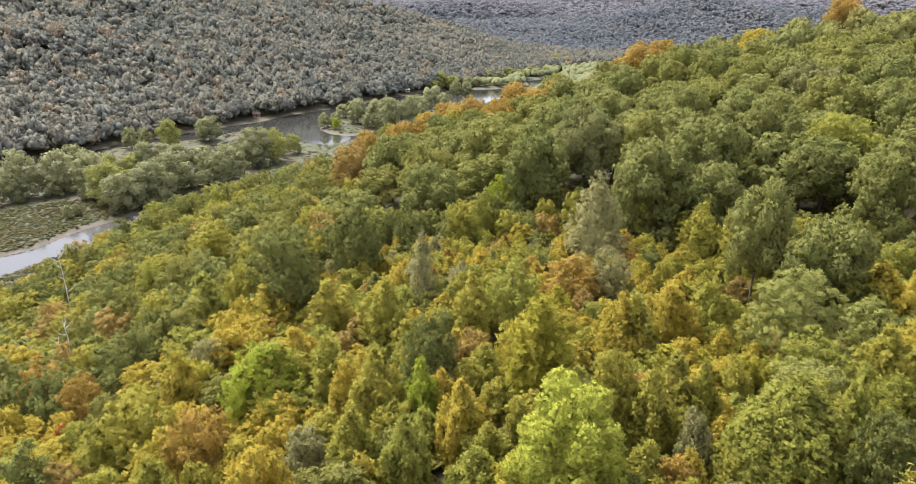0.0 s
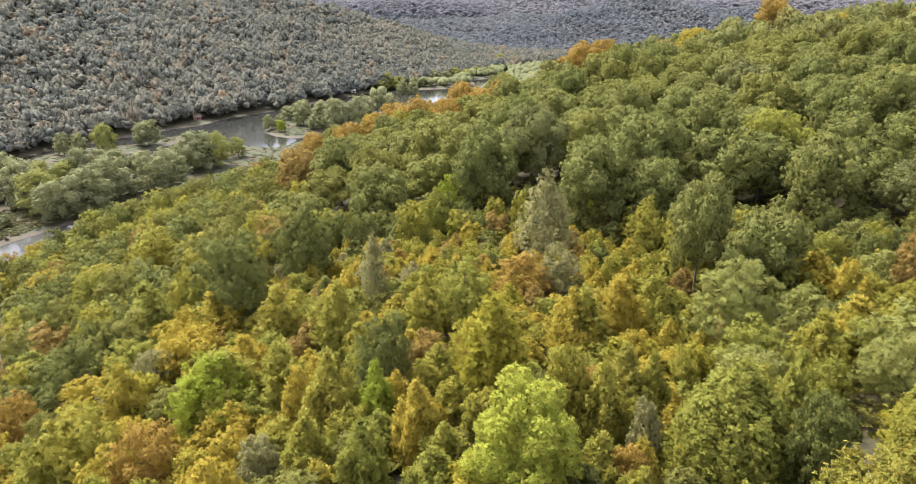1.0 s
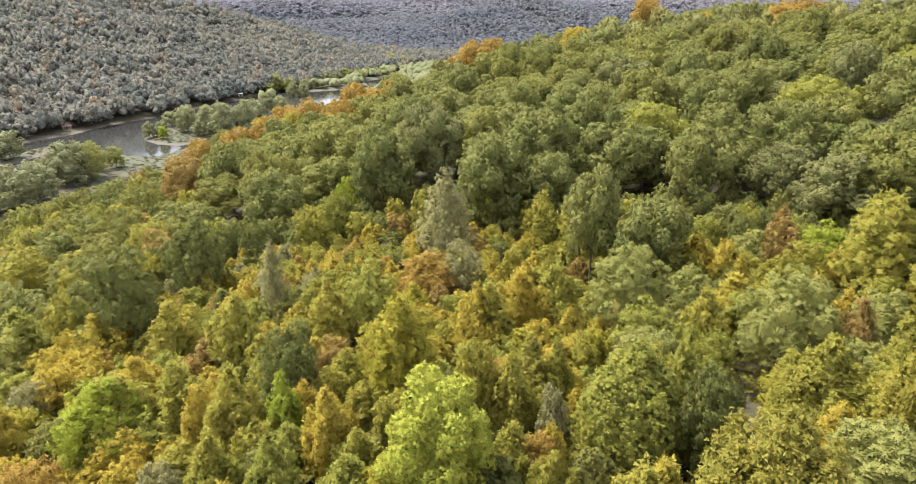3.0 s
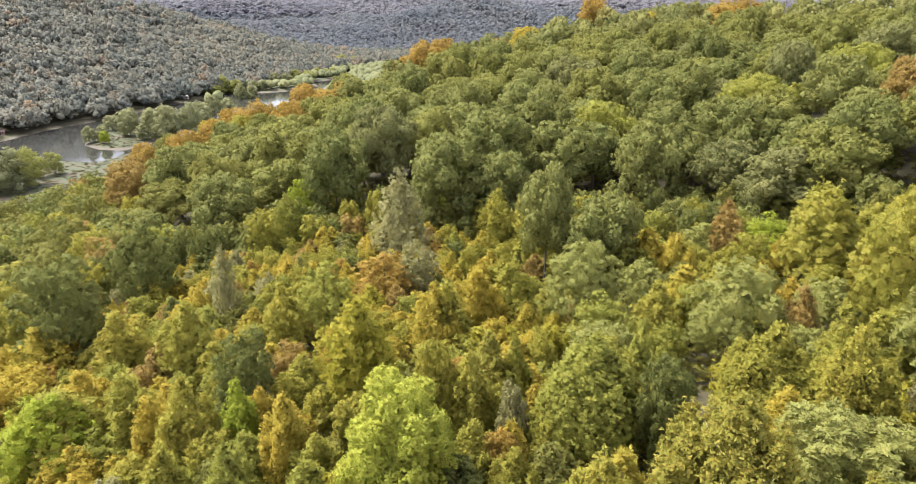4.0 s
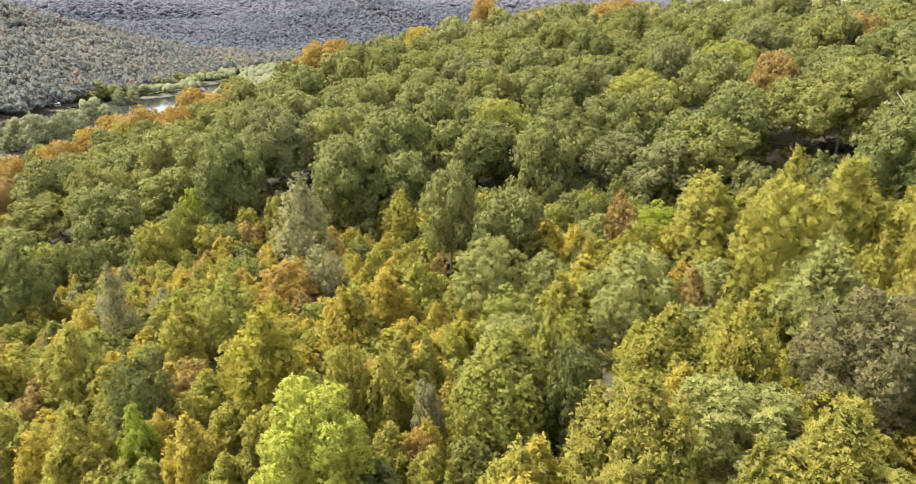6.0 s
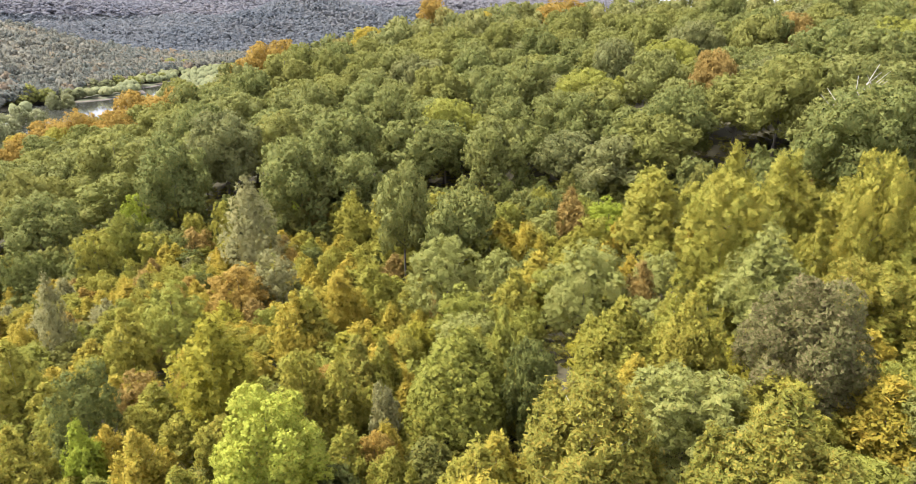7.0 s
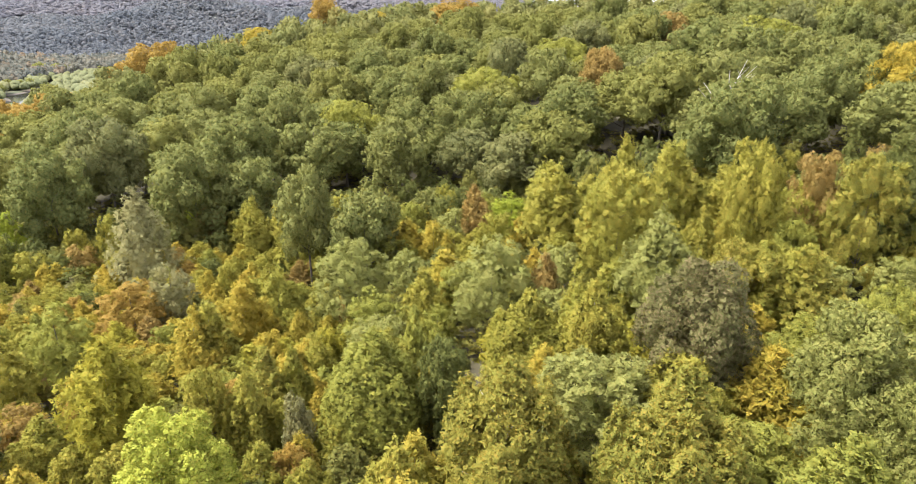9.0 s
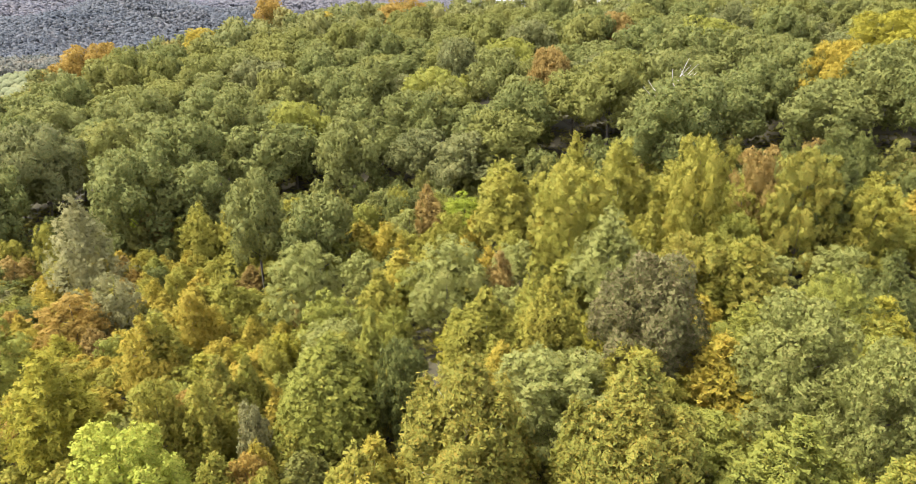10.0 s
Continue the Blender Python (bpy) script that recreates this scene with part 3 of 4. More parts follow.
def timber(seed, n_limbs, thick=0.022, spread=0.36, rise=0.35):
    """A trunk with its limbs, unit height."""
    g = np.random.default_rng(seed)
    vs, fs, k = [], [], 0
    bend = g.normal(size=2) * 0.02
    trunk = [(bend[0] * math.sin(3 * u), bend[1] * math.sin(4 * u), -0.03 + 0.88 * u) for u in np.linspace(0, 1, 4)]
    rods = [(trunk, thick, thick * 0.2)]
    for i in range(n_limbs):
        u, w = g.uniform(0.25, 0.75), 2.4 * i + g.uniform(-0.5, 0.5)
        l = spread * (1 - 0.5 * u) * g.uniform(0.7, 1.1)
        base = np.array([0, 0, u * 0.85])
        rods.append(([base, base + [l * 0.5 * math.cos(w), l * 0.5 * math.sin(w), rise * l * 0.6], base + [l * math.cos(w), l * math.sin(w), rise * l * 1.6]], thick * 0.45, thick * 0.1))
    for path, r0, r1 in rods:
        v, f = limb(path, r0, r1, 4)
        vs.append(v), fs.extend([tuple(i + k for i in q) for q in f])
        k += len(v)
    return np.concatenate(vs), fs


def bark_mesh(name, seed, n_limbs, mat, **kw):
    v, f = timber(seed, n_limbs, **kw)
    me = bpy.data.meshes.new(name)
    me.from_pydata(v.tolist(), [], f)
    me.materials.append(mat)
    me.polygons.foreach_set("use_smooth", np.ones(len(me.polygons), bool))
    return me


MODELS = {}


def crown_mesh(v, f, n):
    return mesh_of("crown", v, f, [LEAF["green"]], smooth=True, normals=n)


def model(key, tree_name, crown_fn, seeds, limbs, bark, **kw):
    """Crown and trunk meshes of one kind of tree at one fineness, in several growths."""
    MODELS[key] = tree_name, [(crown_mesh(*crown_fn(s)), bark_mesh("trunk", s + 500, limbs, bark, **kw)) for s in seeds]


# near (fine), middle and plain models
model("birch_near", "birch_tree", lambda s: crown_birch(s, 850, 8, 0.046, 13, 0.045), range(7), 4, PALE_BARK, thick=0.010)
model("birch_hero", "birch_tree", lambda s: crown_birch(s, 2300, 8, 0.029, 24, 0.030), range(70, 74), 6, PALE_BARK, thick=0.012)
model("round_hero", "maple_tree", lambda s: crown_lobed(s, 2100, 12, 0.025, 32, low=0.02, tuft=0.036, dome=0.8), range(60, 64), 6, BARK, thick=0.016)
model("birch_mid", "birch_tree", lambda s: crown_birch(s, 400, 7, 0.058, 10, 0.050), range(10, 19), 2, PALE_BARK, thick=0.010)
model("round_near", "maple_tree", lambda s: crown_lobed(s, 620, 13, 0.042, 24, low=0.02, tuft=0.052, dome=0.8), range(20, 25), 6, BARK, thick=0.016)
model("round_mid", "maple_tree", lambda s: crown_lobed(s, 330, 10, 0.048, 20, low=0.02, tuft=0.056, cores=12, dome=0.8), range(30, 36), 3, BARK, thick=0.016)
model("round_far", "hillside_tree", lambda s: crown_lobed(s, 130, 8, 0.072, 12, low=0.02, tuft=0.075, cores=8, dome=0.7), range(36, 40), 2, BARK, thick=0.016)
model("oak_mid", "oak_tree", lambda s: crown_lobed(s, 640, 12, 0.027, 18, low=0.24, tuft=0.038, cores=16, solid=0.86, dome=0.5, rough=0.14, flat=0.95), range(40, 48), 4, BARK, thick=0.020)
model("flats_mid", "riverside_tree", lambda s: crown_lobed(s, 420, 9, 0.036, 20, low=-0.12, tuft=0.050, cores=20, solid=0.86, dome=0.6, rough=0.10), range(45, 49), 3, BARK, thick=0.020)
model("pine_mid", "pine_tree", lambda s: crown_spire(s, 400, 10, 0.042, belly=0.10, point=0.3, tuft=0.05, rise=0.1), range(50, 53), 5, BARK, thick=0.012)

WORDS = {"mid": "leafy green", "olive": "olive-green", "gold": "golden-yellow", "tan": "tan-flecked olive", "green": "fresh green", "deep": "deep green", "grey": "grey-green", "pale": "pale green", "lime": "lime-green",
         "bright": "bright yellow-green", "yellow": "yellow", "orange": "orange", "rust": "rusty brown", "purple": "purple-tinged grey-green", "red": "red", "oak": "dark green", "oak_light": "yellowing green", "oak_grey": "greyish green",
         "willow": "soft green"}
SHAPES = {"birch_tree": "young upright birch with a pointed {} crown on the slope", "maple_tree": "leafy tree with a rounded {} crown on the slope",
          "oak_tree": "tall oak with a billowing {} crown in the woods", "pine_tree": "slender young pine with {} needles among birches",
          "aspen_tree": "young slender aspen with a pointed {} crown on the slope", "hillside_tree": "broad-leaved tree with a rounded {} crown on the valley slope", "sapling": "bushy {} sapling at the foot of the oaks", "shrub": "low bushy {} shrub between the young trees", "riverside_tree": "broad riverside tree with a {} crown on the flats"}
PLANTED = []
_count = [0]


def plant(key, x, y, height, width, leaf, name=None, sink=0.0, group=""):
    """One tree, standing at (x, y): an empty at its foot with its trunk and crown."""
    tree_name, growths = MODELS[key]
    tree_name = name or tree_name
    crown, trunk = growths[_count[0] % len(growths)]
    _count[0] += 1
    z = float(ground_z(x, y)) - sink
    tree = new(tree_name)
    tree.empty_display_size = 0.5
    tree.matrix_basis = pose(x, y, z, 0, 0, (_count[0] * 137.5) % 360) @ Matrix.Diagonal((width, width, height, 1))
    tagged(tree, SHAPES[tree_name].format(WORDS[leaf]), "shrub" if tree_name == "shrub" else "tree", group)
    part("trunk", trunk, tree)
    top = part("crown", crown, tree)
    top.material_slots[0].link = "OBJECT"
    top.material_slots[0].material = LEAF[leaf]
    PLANTED.append((x, y, width))
    return tree


# <heroes>
# single trees that stand out on the slope and along the ridge
plant("birch_near", 12.9, 19.1, 6.5, 4.8, "olive")
plant("birch_hero", 21.1, 10.4, 10.0, 7.6, "tan")
plant("birch_hero", 17.4, 16.5, 10.0, 7.9, "tan")
plant("birch_near", 25.0, 5.1, 7.5, 6.8, "green")
plant("round_hero", 5.4, 25.4, 8.5, 6.3, "bright")
plant("birch_near", -2.8, 27.4, 6.0, 3.5, "green")
plant("round_near", 10.9, 25.8, 4.4, 2.7, "orange")
plant("birch_near", 11.7, 26.0, 4.6, 2.8, "gold")
plant("birch_near", -10.2, 27.7, 6.0, 2.9, "gold")
plant("birch_near", -5.8, 28.9, 6.5, 3.9, "olive")
plant("round_hero", 29.8, 3.2, 10.0, 5.3, "pale")
plant("birch_near", 0.2, 30.5, 6.0, 3.5, "gold")
plant("round_near", 12.5, 27.8, 6.0, 2.0, "grey")
plant("round_near", -8.8, 29.7, 6.0, 2.9, "grey")
plant("birch_near", 10.7, 30.1, 7.0, 3.9, "olive")
plant("round_near", -14.5, 28.5, 6.0, 2.9, "olive")
plant("birch_hero", 17.4, 27.4, 8.5, 7.4, "green")
plant("round_hero", 31.7, 7.4, 10.0, 6.9, "pale")
plant("round_near", 20.6, 25.1, 8.0, 3.7, "deep")
plant("round_near", 9.0, 31.2, 7.5, 3.3, "olive")
plant("birch_near", -17.0, 28.3, 7.0, 4.8, "olive")
plant("round_hero", 30.6, 14.9, 11.0, 7.4, "purple")
plant("birch_near", -2.3, 34.4, 6.0, 2.9, "lime")
plant("birch_near", 12.9, 32.5, 7.0, 4.9, "tan")
plant("birch_near", 14.4, 31.9, 7.0, 3.2, "olive")
plant("birch_near", 33.4, 10.4, 5.0, 1.8, "red")
plant("birch_near", -5.3, 35.1, 7.0, 4.5, "olive")
plant("birch_hero", 28.8, 20.7, 9.0, 5.7, "olive")
plant("birch_mid", 5.2, 36.1, 9.0, 6.3, "yellow")
plant("birch_hero", 27.2, 24.4, 8.5, 6.5, "olive")
plant("birch_mid", -7.6, 37.2, 6.0, 3.7, "gold")
plant("birch_mid", 22.9, 30.9, 7.5, 3.1, "green")
plant("round_mid", -1.9, 38.5, 7.5, 4.4, "deep")
plant("round_mid", -13.7, 38.1, 8.5, 6.2, "lime")
plant("birch_mid", -9.3, 39.9, 7.0, 5.1, "olive")
plant("birch_mid", -13.2, 39.3, 8.0, 8.1, "olive")
plant("round_mid", -21.6, 36.0, 8.5, 6.5, "olive")
plant("round_mid", 41.2, 8.2, 8.5, 5.5, "green")
plant("birch_mid", -24.1, 35.0, 7.0, 5.2, "olive")
plant("round_mid", -27.3, 32.5, 8.0, 4.5, "deep")
plant("birch_mid", 34.6, 26.3, 7.5, 4.1, "olive")
plant("birch_mid", 12.2, 42.8, 7.0, 4.8, "gold")
plant("birch_mid", -12.8, 43.7, 7.0, 5.5, "gold")
plant("birch_mid", 13.5, 43.5, 7.0, 5.4, "olive")
plant("birch_mid", 40.1, 23.5, 10.0, 7.3, "pale")
plant("birch_mid", 46.5, 6.5, 8.5, 4.6, "deep")
plant("round_mid", 43.8, 18.3, 8.0, 6.6, "tan")
plant("birch_mid", 44.7, 17.4, 8.0, 6.4, "olive")
plant("birch_mid", 45.8, 14.5, 8.0, 6.3, "tan")
plant("round_mid", 33.6, 34.3, 9.5, 7.8, "pale")
plant("birch_mid", 1.3, 48.5, 7.0, 4.6, "olive")
plant("round_mid", 45.9, 15.6, 8.0, 5.2, "olive")
plant("birch_mid", -22.2, 43.7, 8.0, 4.4, "gold")
plant("birch_mid", 37.2, 31.8, 7.0, 4.1, "rust")
plant("birch_mid", -6.2, 49.6, 7.0, 5.4, "olive")
plant("birch_mid", 30.5, 39.6, 7.0, 5.0, "olive")
plant("round_mid", 4.8, 50.8, 7.5, 5.9, "green")
plant("birch_mid", 18.0, 48.8, 7.0, 5.3, "gold")
plant("round_mid", -31.2, 41.6, 5.0, 1.7, "red")
plant("birch_mid", 46.8, 23.8, 9.0, 4.6, "olive")
plant("round_mid", 43.5, 29.4, 13.5, 8.5, "olive")
plant("round_mid", 27.7, 46.4, 10.0, 8.0, "pale")
plant("birch_mid", 22.3, 50.8, 7.0, 5.5, "olive")
plant("birch_mid", -12.3, 54.6, 7.0, 5.9, "olive")
plant("birch_mid", 35.8, 43.1, 7.0, 6.4, "gold")
plant("round_mid", -32.3, 46.4, 7.0, 4.4, "orange")
plant("round_mid", 53.6, 19.3, 8.0, 4.4, "green")
plant("round_mid", 53.2, 23.0, 14.0, 5.6, "olive")
plant("pine_mid", -3.5, 58.4, 9.5, 3.6, "grey")
plant("round_mid", 11.5, 57.9, 6.5, 6.6, "orange")
plant("round_mid", 57.5, 15.3, 13.0, 6.8, "tan")
plant("round_mid", 15.2, 58.6, 7.0, 5.4, "grey")
plant("birch_mid", 50.6, 34.1, 14.0, 6.8, "olive")
plant("round_mid", -30.8, 52.7, 8.5, 6.0, "deep")
plant("round_mid", 57.5, 20.5, 9.0, 5.8, "olive")
plant("birch_mid", 53.7, 31.0, 13.5, 8.8, "olive")
plant("round_mid", 59.2, 20.2, 12.5, 5.3, "rust")
plant("birch_mid", -20.1, 59.7, 7.0, 6.5, "gold")
plant("round_mid", 62.0, 11.0, 10.0, 6.6, "olive")
plant("birch_mid", 62.2, 14.9, 14.0, 8.0, "deep")
plant("round_mid", 59.2, 25.5, 13.0, 6.2, "olive")
plant("round_mid", -39.4, 51.7, 8.0, 5.1, "orange")
plant("round_mid", -18.6, 62.8, 12.0, 8.9, "deep")
plant("oak_mid", 36.1, 57.6, 12.0, 9.0, "oak")
plant("birch_mid", 42.7, 53.5, 7.5, 5.6, "gold")
plant("birch_mid", -28.0, 63.6, 9.5, 7.3, "green")
plant("birch_mid", 40.9, 56.2, 7.0, 6.8, "gold")
plant("birch_mid", 41.0, 56.1, 7.5, 6.1, "gold")
plant("birch_mid", 53.2, 44.7, 11.5, 9.0, "olive")
plant("birch_mid", 63.9, 29.8, 9.0, 7.0, "olive")
plant("oak_mid", 31.9, 62.9, 15.0, 7.3, "oak")
plant("round_mid", -24.9, 67.0, 9.0, 5.1, "olive")
plant("birch_mid", 38.2, 62.8, 9.0, 8.3, "olive")
plant("round_mid", -12.7, 73.4, 11.0, 7.4, "deep")
plant("round_mid", -34.8, 67.0, 8.0, 6.0, "olive")
plant("birch_mid", 34.6, 68.8, 8.0, 8.5, "olive")
plant("birch_mid", 52.4, 57.1, 9.0, 6.0, "rust")
plant("birch_mid", 59.0, 51.0, 10.5, 8.4, "olive")
plant("pine_mid", 17.4, 76.0, 13.0, 9.0, "grey")
plant("round_mid", 56.1, 54.2, 7.0, 7.1, "lime")
plant("birch_mid", 41.5, 69.0, 7.5, 7.3, "green")
plant("birch_mid", 37.4, 72.4, 7.5, 6.6, "olive")
plant("round_mid", 0.7, 82.5, 9.0, 5.7, "olive")
plant("birch_mid", 34.6, 75.5, 8.5, 6.5, "olive")
plant("birch_mid", 31.6, 77.3, 9.0, 6.5, "olive")
plant("round_mid", -53.7, 67.2, 8.0, 7.7, "gold")
plant("birch_mid", 32.1, 80.3, 8.0, 7.3, "olive")
plant("round_mid", 4.1, 89.4, 9.0, 5.2, "green")
plant("birch_mid", 38.2, 83.7, 7.5, 7.6, "olive")
plant("round_mid", 30.6, 90.5, 10.0, 7.1, "lime")
plant("round_mid", 6.8, 96.8, 10.0, 5.0, "lime")
plant("oak_mid", -4.5, 97.9, 12.2, 10.7, "oak")
plant("birch_mid", 37.4, 91.6, 9.0, 8.2, "olive")
plant("round_mid", -58.6, 83.5, 9.0, 10.3, "rust")
plant("round_mid", -47.1, 92.7, 9.0, 9.1, "olive")
plant("round_mid", -56.2, 87.5, 8.0, 7.8, "olive")
plant("round_mid", -26.3, 101.1, 10.0, 6.0, "mid")
plant("round_mid", -40.9, 99.4, 10.0, 9.6, "olive")
plant("oak_mid", 114.7, 29.7, 16.0, 12.0, "gold")
plant("oak_mid", 63.2, 104.3, 15.0, 13.0, "green")
plant("round_mid", -63.7, 108.2, 9.0, 9.4, "gold")
plant("oak_mid", 102.0, 75.6, 15.0, 8.6, "rust")
plant("oak_mid", 102.7, 76.3, 15.0, 9.5, "rust")
plant("oak_mid", 88.9, 94.1, 16.0, 16.6, "green")
plant("round_mid", -84.6, 110.9, 9.0, 11.1, "olive")
plant("oak_mid", -23.6, 139.5, 14.0, 12.1, "rust")
plant("oak_mid", 138.6, 28.5, 16.0, 18.2, "yellow")
plant("round_mid", -83.8, 115.2, 9.0, 10.2, "deep")
plant("oak_mid", 135.5, 62.0, 16.0, 18.8, "green")
plant("oak_mid", 115.5, 97.2, 15.0, 14.5, "green")
plant("oak_mid", -22.6, 156.9, 14.5, 8.9, "orange")
plant("oak_mid", 144.2, 88.2, 15.0, 11.8, "rust")
plant("oak_mid", -14.7, 170.9, 14.5, 12.9, "orange")
plant("oak_mid", -8.7, 175.8, 14.5, 10.9, "orange")
plant("oak_mid", 11.7, 181.6, 14.5, 12.5, "orange")
plant("oak_mid", 23.5, 185.5, 14.5, 12.7, "orange")
plant("oak_mid", 4.1, 190.6, 16.5, 14.2, "orange")
plant("oak_mid", 30.9, 190.5, 14.5, 14.1, "orange")
plant("oak_mid", -2.8, 195.0, 14.5, 13.4, "orange")
plant("oak_mid", 18.3, 201.6, 16.9, 12.4, "orange")
plant("oak_mid", 55.1, 225.4, 14.5, 16.4, "orange")
plant("oak_mid", 63.6, 228.6, 17.0, 15.3, "orange")
plant("oak_mid", 72.2, 232.3, 16.0, 13.9, "orange")
plant("oak_mid", 139.4, 205.7, 14.0, 11.4, "gold")
plant("oak_mid", 163.6, 191.0, 15.0, 22.3, "orange")
plant("oak_mid", 106.7, 237.1, 14.0, 13.6, "gold")
plant("oak_mid", 135.7, 237.2, 17.7, 13.9, "orange")
# trees on the river flats and islands
plant("flats_mid", -201.1, 283.4, 23.4, 19.9, "willow")
plant("flats_mid", -190.0, 294.0, 20.6, 19.9, "willow")
plant("flats_mid", -204.8, 270.0, 14.0, 11.3, "willow")
plant("flats_mid", -199.3, 277.1, 12.3, 11.3, "willow")
plant("flats_mid", -202.4, 327.9, 16.4, 16.3, "willow")
plant("flats_mid", -168.5, 284.6, 22.3, 18.9, "willow")
plant("flats_mid", -156.8, 275.1, 19.4, 21.4, "pale")
plant("flats_mid", -145.5, 262.5, 18.2, 15.6, "willow")
plant("flats_mid", -136.2, 270.3, 16.0, 15.6, "willow")
plant("flats_mid", -136.5, 272.3, 20.8, 22.7, "willow")
plant("flats_mid", -134.6, 291.5, 20.9, 22.6, "willow")
plant("flats_mid", -130.6, 300.4, 9.1, 10.5, "willow")
plant("flats_mid", -124.2, 305.8, 8.0, 10.5, "willow")
plant("flats_mid", -115.5, 313.2, 19.3, 21.5, "willow")
plant("flats_mid", -148.1, 330.4, 15.9, 16.1, "willow")
plant("flats_mid", -137.8, 337.6, 14.0, 16.1, "willow")
plant("flats_mid", -111.9, 346.2, 22.2, 23.8, "willow")
plant("flats_mid", -105.8, 354.7, 19.4, 19.7, "pale")
plant("flats_mid", -105.7, 371.9, 14.5, 10.8, "pale")
plant("flats_mid", -98.4, 376.5, 12.8, 10.8, "pale")
plant("flats_mid", -124.6, 350.4, 13.8, 12.2, "willow")
plant("flats_mid", -116.6, 355.7, 12.1, 12.2, "willow")
plant("flats_mid", -180.0, 393.2, 19.1, 15.7, "pale")
plant("flats_mid", -163.3, 415.4, 17.3, 19.3, "willow")
plant("flats_mid", -203.5, 391.4, 13.9, 10.9, "willow")
plant("flats_mid", -197.3, 397.4, 12.2, 10.9, "willow")
plant("flats_mid", -167.2, 333.2, 16.8, 13.9, "willow")
plant("flats_mid", -158.8, 340.1, 14.8, 13.9, "willow")
plant("flats_mid", -130.3, 321.2, 14.0, 11.2, "willow")
plant("flats_mid", -123.3, 326.6, 12.3, 11.2, "willow")
plant("flats_mid", -179.7, 320.4, 12.8, 13.4, "pale")
plant("flats_mid", -171.9, 327.5, 11.3, 13.4, "pale")
plant("flats_mid", -188.4, 285.6, 10.7, 10.0, "willow")
plant("flats_mid", -183.4, 291.8, 9.4, 10.0, "willow")
plant("flats_mid", -163.3, 252.9, 6.1, 4.6, "willow")
plant("flats_mid", -161.7, 256.9, 5.4, 4.6, "willow")
plant("flats_mid", -98.0, 466.6, 11.2, 10.3, "willow")
plant("flats_mid", -90.8, 470.6, 9.8, 10.3, "willow")
plant("flats_mid", -87.7, 457.9, 8.6, 8.1, "lime")
plant("flats_mid", -75.6, 481.4, 20.1, 17.3, "willow")
plant("flats_mid", -62.9, 485.8, 17.7, 17.3, "willow")
plant("flats_mid", -63.7, 492.2, 16.7, 14.3, "willow")
plant("flats_mid", -53.2, 496.0, 14.7, 14.3, "willow")
plant("flats_mid", -50.1, 466.7, 26.0, 20.0, "willow")
plant("flats_mid", -35.2, 470.5, 22.9, 20.0, "willow")
plant("flats_mid", -30.7, 492.8, 22.0, 24.5, "willow")
plant("flats_mid", -23.9, 565.8, 18.9, 14.1, "willow")
plant("flats_mid", -13.3, 568.7, 16.6, 14.1, "willow")
plant("flats_mid", -66.0, 464.4, 11.0, 11.6, "willow")
plant("flats_mid", -57.6, 468.0, 9.7, 11.6, "willow")
plant("flats_mid", -91.1, 508.5, 11.2, 14.1, "willow")
plant("flats_mid", -80.9, 512.8, 9.8, 14.1, "willow")
plant("flats_mid", -1.6, 662.8, 16.9, 13.7, "willow")
plant("flats_mid", 8.8, 665.3, 14.9, 13.7, "willow")
plant("flats_mid", 60.1, 784.4, 14.8, 19.5, "pale")
plant("flats_mid", 75.1, 785.6, 13.1, 19.5, "pale")
plant("flats_mid", 34.8, 759.1, 14.4, 17.8, "willow")
plant("flats_mid", 48.4, 760.9, 12.6, 17.8, "willow")
plant("flats_mid", 90.6, 825.6, 12.0, 12.9, "pale")
plant("flats_mid", 100.7, 826.9, 10.5, 12.9, "pale")
plant("flats_mid", 110.7, 828.2, 11.3, 12.9, "pale")
plant("flats_mid", 138.2, 938.4, 18.7, 23.3, "pale")
plant("flats_mid", 156.1, 938.1, 16.4, 23.3, "pale")
plant("flats_mid", 159.6, 938.5, 17.3, 22.0, "pale")
plant("flats_mid", 176.5, 938.0, 15.3, 22.0, "pale")
plant("flats_mid", -18.7, 702.3, 18.5, 17.5, "pale")
plant("flats_mid", -5.4, 705.0, 16.2, 17.5, "pale")
plant("flats_mid", -36.7, 691.8, 11.5, 16.2, "pale")
plant("flats_mid", -24.5, 694.9, 10.1, 16.2, "pale")
plant("flats_mid", 11.1, 713.1, 12.2, 14.8, "willow")
plant("flats_mid", 22.4, 715.4, 10.7, 14.8, "willow")
